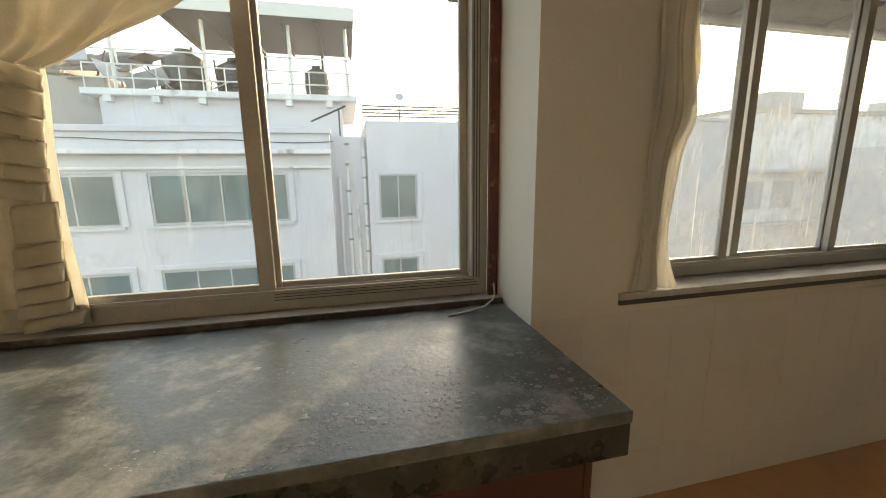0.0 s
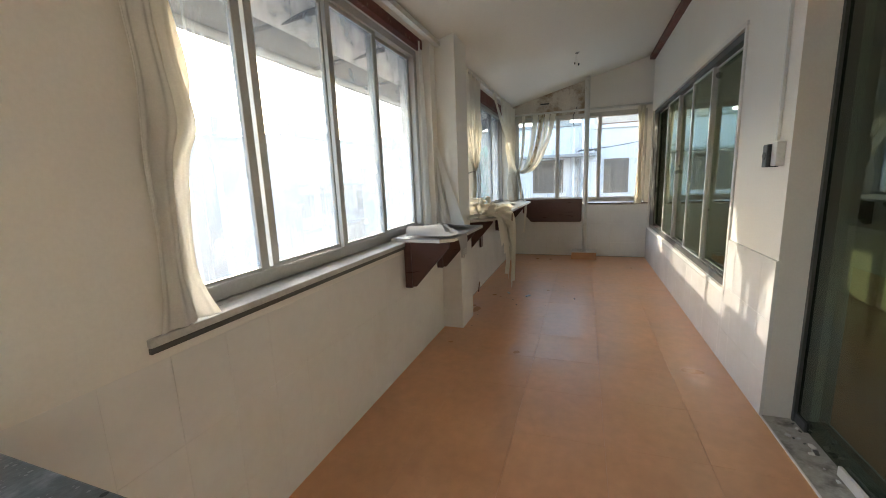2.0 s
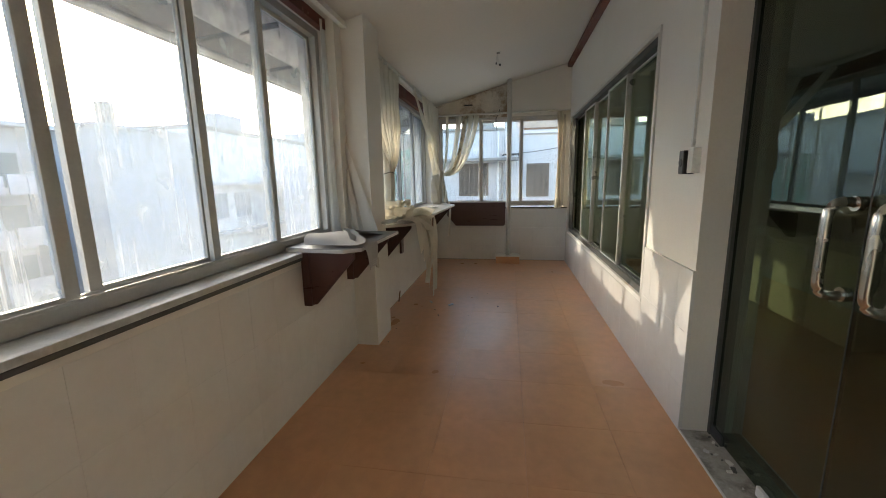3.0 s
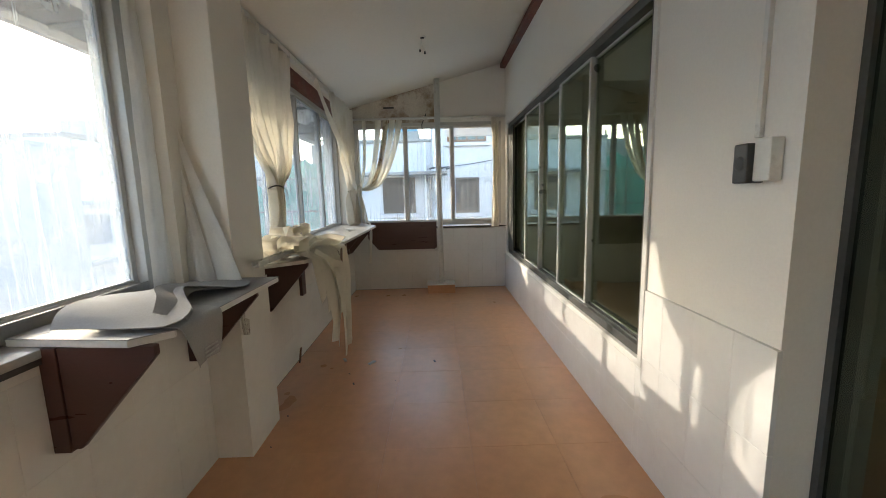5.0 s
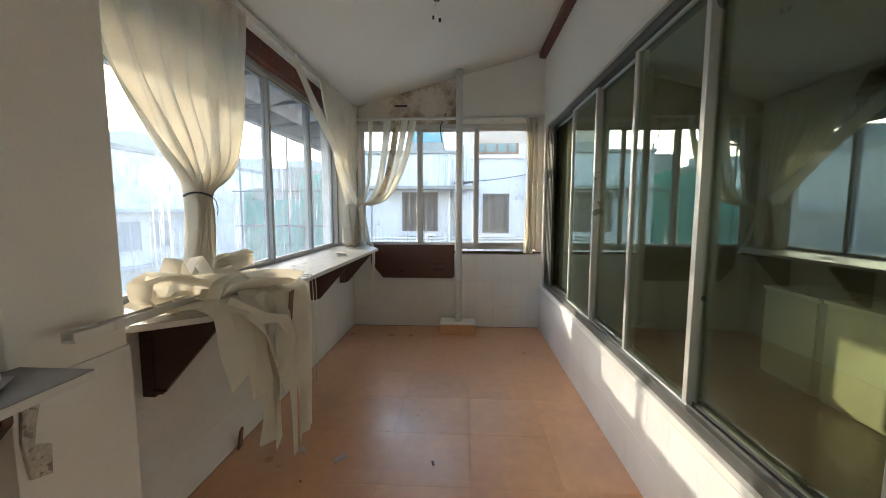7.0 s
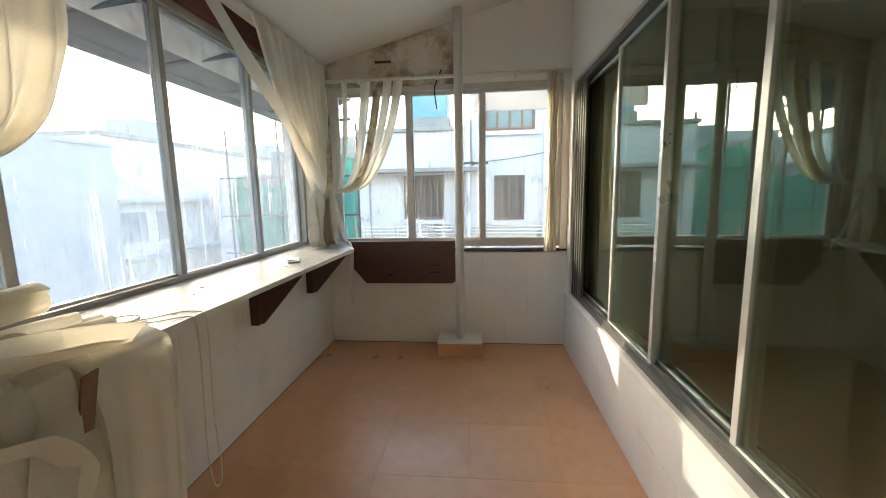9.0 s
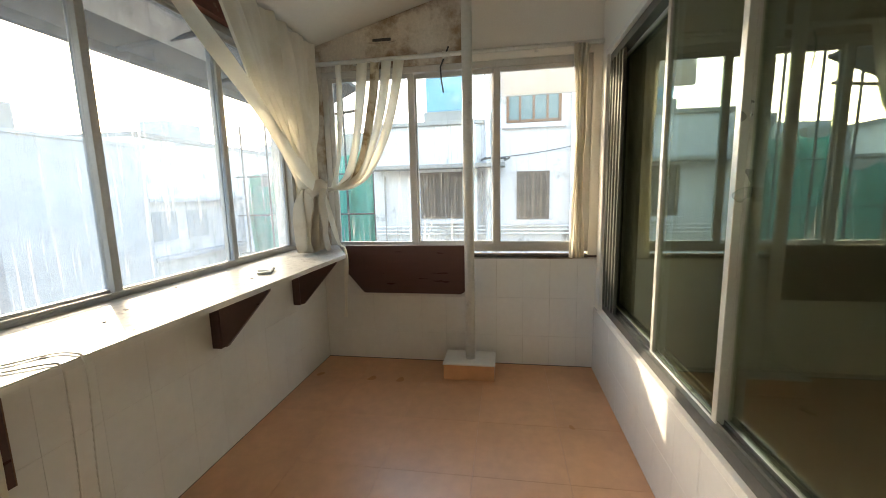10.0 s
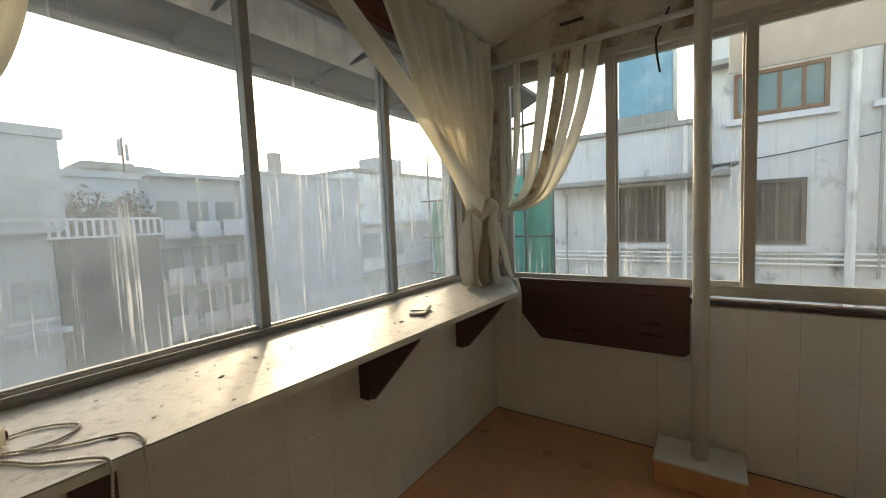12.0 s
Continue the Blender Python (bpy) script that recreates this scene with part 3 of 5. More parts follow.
adopt(counter, part("cabinet_side", boxes((0.878, 0.90, 0.895, 1.335, 0.0, 0.7145), bevel=0.002), BRACKET_WOOD))

# flap table folded down on the end wall
flap = thing("drop_leaf", (END, 0.63, 0.9), "dark brown laminate drop leaf hanging under the end window", "table")
adopt(flap, part("leaf", prism([(1.12, 0.955), (0.17, 0.955), (0.17, 0.595), (0.20, 0.575), (0.98, 0.575), (1.12, 0.74)], "x", 7.338, 7.362, bevel=0.002), BRACKET_WOOD))
adopt(flap, part("hinge_rail", boxes((7.364, 7.392, 0.19, 1.12, 0.93, 0.95)), BRACKET_WOOD))

# post on its plinth
post = thing("post", (7.2, 0.12, 0), "white painted steel post on a tiled plinth", "post")
adopt(post, part("plinth", boxes((7.085, 7.33, -0.06, 0.31, -0.012, 0.112), bevel=0.003), FLOOR_TILE, label="orange tiled plinth"))
adopt(post, part("plinth_top", boxes((7.08, 7.335, -0.065, 0.315, 0.1125, 0.124), bevel=0.002), WALL_TILE, label="white tile on the plinth"))
adopt(post, part("shaft", tube([(7.2, 0.12, 0.124), (7.2, 0.12, ceil_z(0.12) - 0.002)], 0.036, 16), WHITE_METAL, smooth=True))


# ---- outside ----
ground = structure("ground", boxes((-600, 600, -600, 600, -13.2, -13.0)), GROUND, "hazy street level far below", "ground")
roof_eave = structure("roof_eave", prism([(1.64, 2.62), (2.36, 2.30), (2.36, 2.34), (1.64, 2.66)], "x", 0.9, 9.2), TIN, "corrugated metal eave outside the windows", "eave")


def facade_window(b, axis, u0, u1, plane, z0, z1, face, cuts=1, frame_mat=OUT_FRAME, pane_mat=OUT_GLASS):
    """A window of a neighbouring house. face: the way that it looks, -1 or 1 along the wall's normal."""
    def bx(a0, a1, d0, d1, w0, w1):
        p, q = sorted((plane + face * d0, plane + face * d1))
        return (a0, a1, p, q, w0, w1) if axis == "x" else (p, q, a0, a1, w0, w1)
    t = 0.05
    bars = [bx(u0, u0 + t, -0.05, 0.03, z0, z1), bx(u1 - t, u1, -0.05, 0.03, z0, z1), bx(u0 + t, u1 - t, -0.05, 0.03, z0, z0 + t), bx(u0 + t, u1 - t, -0.05, 0.03, z1 - t, z1)]
    for k in range(1, cuts + 1):
        c = u0 + (u1 - u0) * k / (cuts + 1)
        bars.append(bx(c - 0.02, c + 0.02, -0.05, 0.02, z0 + t, z1 - t))
    w = part("window", boxes(*bars), frame_mat)
    adopt(b, w)
    p = part("pane", boxes(bx(u0 + t, u1 - t, -0.04, 0.004, z0 + t, z1 - t)), pane_mat)
    p.parent = w
    s = part("window_sill", boxes(bx(u0 - 0.08, u1 + 0.08, 0.0, 0.09, z0 - 0.1, z0 - 0.02)), FACADE)
    s.parent = w
    return w


bld = thing("apartment_building", (-2, 14, -13), "white apartment building with glazed windows and a roof terrace", "building")
adopt(bld, part("wall", boxes((-14, -0.1, 12.0, 20, -13, 2.5), (-0.098, 0.948, 12.7, 20, -13, 2.5), (0.95, 6.2, 12.3, 20, -13, 2.92)), FACADE))
adopt(bld, part("coping", boxes((-14.0, -0.05, 11.9, 12.3, 2.5, 2.66), bevel=0.02), FACADE))
adopt(bld, part("ledge", boxes((-14.0, -0.05, 11.7, 12.0, 1.94, 2.06), (-14.0, -0.1, 11.88, 12.0, 1.55, 1.62), bevel=0.015), FACADE_OLD, label="stained concrete ledge"))
for r in range(4):
    z = 0.1 - 2.6 * r
    for u0, u1, c in ((-12.0, -8.6, 3), (-7.4, -5.45, 1), (-4.71, -1.3, 3)):
        facade_window(bld, "x", u0, u1, 12.0, z, z + 1.33, -1, c)
    for u0, u1, c in ((1.27, 2.42, 1), (4.2, 5.4, 1)):
        facade_window(bld, "x", u0, u1, 12.3, z - 0.1, z + 1.25, -1, c)
adopt(bld, part("penthouse", boxes((-6.1, 0.3, 13.2, 19, 2.5, 3.55)), FACADE))
adopt(bld, part("annexe", boxes((-9.5, -6.102, 13.6, 19, 2.5, 4.1), (-9.5, -7.6, 14.5, 19, 4.1, 4.9)), CONCRETE, label="grey weathered annexe"))
adopt(bld, part("terrace_slab", boxes((-6.4, 0.75, 12.95, 19, 3.55, 3.72), bevel=0.02), FACADE_OLD))
for k in range(6):
    adopt(bld, part("slab_corbel", boxes((-5.9 + 1.15 * k, -5.72 + 1.15 * k, 12.98, 13.2, 3.38, 3.549)), FACADE_OLD))
for px in (-5.6, -3.35, -1.1, 0.5):
    adopt(bld, part("canopy_post", tube([(px, 13.1, 3.72), (px, 13.1, 5.6)], 0.05, 8), WHITE_METAL))
for px in (-4.5, -2.2, -0.3):
    adopt(bld, part("rear_post", tube([(px, 15.8, 3.72), (px, 15.8, 5.6)], 0.05, 8), DARK_IRON))
for rz in (4.0, 4.35, 4.72):
    adopt(bld, part("terrace_rail", tube([(-6.3, 13.05, rz), (0.7, 13.05, rz)], 0.022, 6), WHITE_METAL))
for k in range(13):
    adopt(bld, part("baluster", tube([(-6.3 + 0.57 * k, 13.05, 3.72), (-6.3 + 0.57 * k, 13.05, 4.35)], 0.018, 6), WHITE_METAL))
adopt(bld, part("canopy_roof", prism([(12.6, 5.72), (16.0, 5.6), (16.0, 5.72), (12.6, 5.84)], "x", -4.3, 0.75), TIN, label="dark rusted sheet canopy"))
adopt(bld, part("canopy_fascia", boxes((-4.32, 0.77, 12.56, 12.598, 5.66, 6.0)), WHITE_METAL))
for k in range(6):
    adopt(bld, part("canopy_rafter", boxes((-4.2 + 0.97 * k, -4.12 + 0.97 * k, 12.7, 15.9, 5.5, 5.59)), DARK_IRON))


def water_tank(x, y, z, r, h):
    t = thing("water_tank", (x, y, z), "black ribbed plastic rooftop water tank", "water tank", "rooftop tanks")
    adopt(t, part("tank_body", tube([(x, y, z), (x, y, z + h * 0.3), (x, y, z + h * 0.32), (x, y, z + h * 0.6), (x, y, z + h * 0.62), (x, y, z + h * 0.85), (x, y, z + h)],
                                    [r, r, r * 1.05, r * 1.05, r, r, r * 0.45], 18), BLACK))
    adopt(t, part("tank_lid", tube([(x, y, z + h), (x, y, z + h * 1.08)], r * 0.4, 14), BLACK))


water_tank(-0.42, 14.0, 3.72, 0.38, 0.95)
water_tank(-4.35, 14.6, 3.72, 0.62, 1.35)
water_tank(-3.0, 14.9, 3.72, 0.55, 1.25)
adopt(bld, part("lean_to_roof", prism([(13.8, 4.3), (17, 5.6), (17, 5.66), (13.8, 4.36)], "x", -7.4, -5.6), TIN))
for px, zt in ((0.12, 1.3), (0.36, 1.6), (0.86, 2.4), (0.62, 0.4)):
    adopt(bld, part("drain_pipe", tube([(px, 12.62, -8), (px, 12.62, zt)], 0.05, 8), FACADE_OLD))
for rz in (3.1, 3.2, 3.3, 3.4):
    adopt(bld, part("roof_rail", tube([(0.9, 12.75, rz), (6.1, 12.75, rz)], 0.026, 6), DARK_IRON))
for px in (0.9, 2.0, 3.1, 4.2, 5.3):
    adopt(bld, part("rail_post", tube([(px, 12.75, 2.95), (px, 12.75, 3.42)], 0.018, 6), DARK_IRON))
dish = thing("satellite_dish", (2.1, 13.4, 2.95), "small round satellite dish on a roof pole", "satellite dish")
adopt(dish, part("dish_pole", tube([(2.1, 13.4, 2.95), (2.1, 13.4, 3.7)], 0.02, 6), DARK_IRON))
adopt(dish, part("dish_bowl", tube([(2.1, 13.4, 3.75), (2.1, 13.36, 3.77), (2.1, 13.3, 3.79)], [0.03, 0.1, 0.14], 14), FACADE_GREY))

adopt(bld, part("facade_cable", tube([(-9 + 0.5 * k, 11.96, 2.34 - 0.03 * math.sin(k * 0.9) - 0.004 * k) for k in range(19)], 0.012, 5), DARK_IRON))
adopt(bld, part("roof_strut", tube([(-0.6, 12.6, 2.9), (0.4, 12.6, 3.35)], 0.03, 6), DARK_IRON))
adopt(bld, part("roof_strut", tube([(0.2, 12.6, 2.5), (0.2, 12.6, 3.3)], 0.025, 6), DARK_IRON))
for k in range(8):
    adopt(bld, part("roof_scrap", boxes((-6.0 + 0.55 * k, -5.5 + 0.5 * k, 15.5, 15.9, 3.72, 4.0 + 0.17 * (k * 7 % 4)), bevel=0.02), (CONCRETE, DARK_IRON, TIN)[k % 3]))
rc = random.Random(31)
for k in range(16):
    bm = bmesh.new()
    add_box(bm, -rc.uniform(0.25, 0.7), rc.uniform(0.25, 0.7), -0.3, 0.3, -0.015, 0.015, bevel=0.005)
    bmesh.ops.transform(bm, matrix=pose(-8.2 + 0.33 * k + rc.uniform(-0.2, 0.2), 14.4 + rc.uniform(-0.8, 0.6), 4.0 + rc.uniform(0.1, 0.9) * (1.0 if k < 9 else 0.5), rc.uniform(-30, 60), rc.uniform(-28, 28), rc.uniform(0, 90)), verts=bm.verts)
    adopt(bld, part("loose_sheet", bm, (TIN, CONCRETE, DARK_IRON, SHADE_SHEET)[k % 4]))
for k in range(7):
    x_ = -7.6 + 0.85 * k
    adopt(bld, part("roof_strut", tube([(x_, 14.2, 3.72), (x_ + rc.uniform(-0.6, 0.6), 14.8, 4.7 + rc.uniform(0, 0.7))], 0.03, 6), DARK_IRON if k % 2 else WHITE_METAL))
for r in range(4):
    z = 0.1 - 2.6 * r
    for u0, u1, y_, dz in ((-7.4, -5.45, 12.0, 0.0), (-4.71, -1.3, 12.0, 0.0), (1.27, 2.42, 12.3, -0.1), (4.2, 5.4, 12.3, -0.1)):
        adopt(bld, part("window_trim", boxes((u0 - 0.16, u0 - 0.01, y_ - 0.05, y_ - 0.001, z + dz - 0.02, z + dz + 1.36), (u1 + 0.01, u1 + 0.16, y_ - 0.05, y_ - 0.001, z + dz - 0.02, z + dz + 1.36), (u0 - 0.16, u1 + 0.16, y_ - 0.05, y_ - 0.001, z + dz + 1.361, z + dz + 1.5), bevel=0.01), FACADE))
for k, zt in enumerate((2.3, 1.7, 0.9, 0.2, -0.6)):
    for px in (0.36, 0.86):
        adopt(bld, part("pipe_collar", tube([(px, 12.62, zt - 0.4 * (px > 0.5)), (px, 12.62, zt - 0.06 - 0.4 * (px > 0.5))], 0.07, 8), CONCRETE))
BAR_BROWN = surface("rusty_brown_bars", (0.13, 0.1, 0.08), 0.7, var=0.25)
endb = thing("neighbour_house", (14, 0, -13), "white stained neighbouring house with barred windows", "building")
adopt(endb, part("wall", boxes((12.0, 20, -9, 0.25, -13, 7.0), (12.02, 20, 0.2502, 2.45, -13, 2.62)), FACADE_WHITE))
# two barred windows backed by a pane with the interior's shade painted on
facade_window(endb, "y", -0.95, -0.35, 12.0, 0.83, 1.72, -1, 3, BAR_BROWN, ROOM_SHADE)
facade_window(endb, "y", 0.68, 1.50, 12.02, 0.86, 1.75, -1, 5, BAR_BROWN, ROOM_SHADE)
facade_window(endb, "y", -1.14, -0.16, 12.0, 2.60, 3.2, -1, 3, OUT_WOOD)
for u0, u1, z, hgt in ((-2.35, -1.75, 0.83, 0.9), (-2.2, -1.6, 2.6, 0.75), (-4.6, -3.0, 0.8, 1.0), (-4.6, -3.2, 2.6, 0.9), (-2.9, -2.2, -1.7, 1.0), (0.6, 1.5, -1.8, 1.0), (-0.9, -0.2, -1.8, 1.0)):
    facade_window(endb, "y", u0, u1, 12.0, z, z + hgt, -1, 2, OUT_WOOD)
adopt(endb, part("sun_shade", boxes((11.6, 12.0, -0.14, 2.42, 1.80, 1.88), bevel=0.02), CONCRETE, label="black-stained concrete sun shade"))
adopt(endb, part("upper_sun_shade", boxes((11.75, 12.0, -1.4, 0.1, 3.32, 3.4), bevel=0.02), CONCRETE))
adopt(endb, part("parapet_coping", boxes((11.95, 12.2, 0.252, 2.47, 2.62, 2.7), bevel=0.02), CONCRETE))
for rz in (0.56, 0.63, 0.70):
    adopt(endb, part("wall_pipe", tube([(11.95, -5, rz), (11.95, 2.4, rz)], 0.018, 6), FACADE_OLD))
for py, r in ((-1.36, 0.05), (0.18, 0.045), (0.42, 0.03), (-2.4, 0.05)):
    adopt(endb, part("drain_pipe", tube([(11.93, py, -10), (11.93, py, 6.5 if py < 0.2 else 2.6)], r, 8), FACADE_OLD))
adopt(endb, part("wall_cable", tube([(11.94, 0.1 - 0.25 * k, 1.98 + 0.03 * k - 0.03 * math.sin(k * 0.5)) for k in range(12)], 0.008, 5), DARK_IRON))
for k in range(7):
    adopt(endb, part("pipe_bend", tube([(11.7 + 0.03 * k, 0.30 - 0.07 * k, 1.93 + 0.02 * (k % 3)), (11.72 + 0.03 * k, 0.2 - 0.07 * k, 1.97)], 0.022, 6), DARK_IRON))
for py, z0_, z1_ in ((0.10, 1.9, 2.8), (0.30, 0.75, 1.75), (-1.62, 0.4, 3.6), (2.2, 0.2, 1.7)):
    adopt(endb, part("service_pipe", tube([(11.95, py, z0_), (11.945, py + 0.01, (z0_ + z1_) / 2), (11.95, py, z1_)], 0.02, 6), CONCRETE))
tank = thing("roof_tank", (12.6, 1.0, 2.62), "blue sheet-clad water tank on a dark stand", "water tank")
adopt(tank, part("tank_box", boxes((12.15, 13.3, 0.6, 1.38, 2.9, 4.1), bevel=0.03), BLUE))
adopt(tank, part("tank_stand", boxes((12.1, 13.35, 0.56, 1.42, 2.70, 2.899), bevel=0.01), CONCRETE))

net = thing("scaffold", (13.5, 3.6, -13), "scaffolding draped with green safety netting", "scaffold")


def net_sheet(x0, y0, x1, y1, z0, z1, seed):
    bm = bmesh.new()
    nx, nz = 26, 20
    rnd = random.Random(seed)
    ph = rnd.random() * 6
    g = []
    for i in range(nx + 1):
        u = i / nx
        top = z1 - 0.16 * abs(math.sin(u * math.pi * 2.5 + ph))
        g.append([bm.verts.new((x0 + (x1 - x0) * u + 0.06 * math.sin(u * 21 + j * 0.4 + ph), y0 + (y1 - y0) * u + 0.06 * math.sin(u * 17 + ph + j * 0.8), z0 + (top - z0) * j / nz)) for j in range(nz + 1)])
    for i in range(nx):
        for j in range(nz):
            bm.faces.new((g[i][j], g[i + 1][j], g[i + 1][j + 1], g[i][j + 1]))
    ob = part("netting", bm, NET, smooth=True)
    sol = ob.modifiers.new("thickness", "SOLIDIFY")
    sol.thickness = 0.006
    adopt(net, ob)


net_sheet(12.6, 2.55, 12.7, 4.1, -6, 2.35, 1)
net_sheet(12.75, 4.15, 12.8, 5.6, -6, 1.75, 3)
net_sheet(12.6, 5.6, 16.5, 5.9, -6, 1.9, 2)
for k in range(6):
    adopt(net, part("scaffold_pole", tube([(12.45, 2.6 + 0.6 * k, -12), (12.45, 2.6 + 0.6 * k, 2.9 + 0.45 * (k * 2 % 5))], 0.025, 6), DARK_IRON))
for k in range(9):
    adopt(net, part("scaffold_ledger", tube([(12.43, 2.5, -5 + 0.85 * k), (12.43, 5.8, -5 + 0.85 * k)], 0.02, 6), DARK_IRON))
adopt(net, part("shell_wall", boxes((12.9, 17, 2.6, 5.5, -13, 1.9), (13.2, 15.0, 2.9, 3.6, 1.9, 2.75), (13.6, 15.5, 4.4, 5.2, 1.9, 2.5)), CONCRETE))

board_out = thing("awning_panel", (8.1, -0.6, 2.4), "white sheet panel hung under the eave outside the end window", "panel")
adopt(board_out, part("sheet", boxes((8.08, 8.10, -1.5, 0.0, 2.19, 2.75), bevel=0.003), SHADE_SHEET))
adopt(board_out, part("hanger", boxes((7.55, 8.079, -0.75, -0.7, 2.66, 2.70)), WHITE_METAL))
adopt(board_out, part("hanger", boxes((7.55, 8.079, -0.05, -0.01, 2.66, 2.70)), WHITE_METAL))
for k in range(11):
    rx = 1.1 + 0.8 * k
    adopt(roof_eave, part("eave_strut", tube([(rx, 1.63, 2.36), (rx, 2.3, 2.30)], 0.018, 6), DARK_IRON))
adopt(roof_eave, part("eave_purlin", boxes((0.9, 9.2, 2.28, 2.33, 2.25, 2.305)), DARK_IRON))


def block(x0, x1, y0, z1, mat, rows, cols, label, top=None, w=1.1, h=1.15, pitch=2.9):
    b = thing("far_building", ((x0 + x1) / 2, y0, -13), label, "building", "buildings across the street")
    adopt(b, part("wall", boxes((x0, x1, y0, y0 + 7, -13, z1)), mat))
    adopt(b, part("parapet", boxes((x0 - 0.12, x1 + 0.12, y0 - 0.12, y0 + 0.2, z1 + 0.001, z1 + 0.3)), mat))
    for r in range(rows):
        for c in range(cols):
            u = x0 + (x1 - x0) * (c + 0.5) / cols
            z = z1 - 2.3 - pitch * r
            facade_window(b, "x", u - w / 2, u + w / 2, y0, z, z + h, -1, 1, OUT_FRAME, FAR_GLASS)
        if rows > 1:
            adopt(b, part("balcony", boxes((x0 + 0.2, x1 - 0.2, y0 - 0.45, y0 - 0.001, z1 - 2.75 - pitch * r, z1 - 2.6 - pitch * r)), mat))
    if top:
        adopt(b, part("stair_head", boxes((x0 + top[0], x0 + top[1], y0 + 1, y0 + 5, z1, z1 + top[2])), mat))
    return b


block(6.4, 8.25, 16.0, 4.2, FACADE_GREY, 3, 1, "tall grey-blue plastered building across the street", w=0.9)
terr = block(7.9, 10.5, 15.8, 1.2, DARK_WALL, 0, 0, "low dark building with a white roof balustrade")
adopt(terr, part("roof_rail", boxes((7.7, 10.6, 15.66, 15.72, 1.78, 1.86), (7.7, 10.6, 15.66, 15.72, 1.25, 1.32))  , FACADE))
for k in range(15):
    adopt(terr, part("baluster", boxes((7.75 + 0.2 * k, 7.83 + 0.2 * k, 15.67, 15.71, 1.321, 1.779)), FACADE))
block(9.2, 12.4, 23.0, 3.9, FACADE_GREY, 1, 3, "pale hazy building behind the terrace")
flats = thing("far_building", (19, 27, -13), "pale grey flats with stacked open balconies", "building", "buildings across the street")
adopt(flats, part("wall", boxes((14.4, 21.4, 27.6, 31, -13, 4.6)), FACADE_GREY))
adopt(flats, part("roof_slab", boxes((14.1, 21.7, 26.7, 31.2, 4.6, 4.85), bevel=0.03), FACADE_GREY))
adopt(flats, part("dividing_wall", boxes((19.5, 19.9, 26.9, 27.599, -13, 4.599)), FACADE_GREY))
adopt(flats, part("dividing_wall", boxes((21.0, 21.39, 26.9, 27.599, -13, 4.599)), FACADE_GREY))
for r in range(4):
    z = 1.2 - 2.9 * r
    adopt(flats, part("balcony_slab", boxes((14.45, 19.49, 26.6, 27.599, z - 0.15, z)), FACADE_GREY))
    # recesses are flat plates on the wall, their shade given by a darker colour
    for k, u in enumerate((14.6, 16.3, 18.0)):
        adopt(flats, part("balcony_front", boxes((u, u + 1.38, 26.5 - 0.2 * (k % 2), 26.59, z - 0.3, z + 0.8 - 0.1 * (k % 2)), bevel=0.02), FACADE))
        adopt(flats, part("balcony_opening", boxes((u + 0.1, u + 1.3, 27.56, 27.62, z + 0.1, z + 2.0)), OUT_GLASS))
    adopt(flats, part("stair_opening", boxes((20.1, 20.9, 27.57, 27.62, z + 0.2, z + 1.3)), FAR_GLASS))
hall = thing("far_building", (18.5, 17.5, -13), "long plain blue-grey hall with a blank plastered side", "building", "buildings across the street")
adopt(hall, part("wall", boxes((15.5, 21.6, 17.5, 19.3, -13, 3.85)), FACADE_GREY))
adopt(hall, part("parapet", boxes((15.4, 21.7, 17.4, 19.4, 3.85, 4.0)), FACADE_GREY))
adopt(hall, part("roof_hut", boxes((16.3, 16.75, 17.8, 18.3, 4.0, 5.0)), CONCRETE))
annex = thing("far_building", (28, 18.2, -13), "long grey building with a ledge and dim openings", "building", "buildings across the street")
adopt(annex, part("wall", boxes((21.75, 38.0, 18.2, 26, -13, 4.5)), FACADE_OLD))
adopt(annex, part("parapet", boxes((21.75, 38.1, 18.05, 26, 4.5, 4.75)), CONCRETE))
adopt(annex, part("ledge", boxes((21.76, 38.0, 17.6, 18.199, 1.2, 1.4)), FACADE_GREY))
adopt(annex, part("ledge", boxes((21.76, 38.0, 17.6, 18.199, -1.9, -1.7)), FACADE_GREY))
adopt(annex, part("water_tower", boxes((26.0, 28.6, 20, 22, 4.75, 6.1)), FACADE_GREY))
for u in (22.3, 24.6, 29.5, 33.0):
    facade_window(annex, "x", u, u + 1.6, 18.2, -0.9, 0.7, -1, 2, OUT_FRAME, FAR_GLASS)
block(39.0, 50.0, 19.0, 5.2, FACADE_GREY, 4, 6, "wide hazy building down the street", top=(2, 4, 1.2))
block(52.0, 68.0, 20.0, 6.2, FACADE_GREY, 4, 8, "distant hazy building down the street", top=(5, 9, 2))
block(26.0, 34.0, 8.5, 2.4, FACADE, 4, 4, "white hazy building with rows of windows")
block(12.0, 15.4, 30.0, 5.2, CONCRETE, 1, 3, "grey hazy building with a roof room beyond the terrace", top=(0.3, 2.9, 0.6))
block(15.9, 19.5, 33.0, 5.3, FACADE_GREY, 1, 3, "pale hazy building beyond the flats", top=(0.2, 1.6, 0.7))


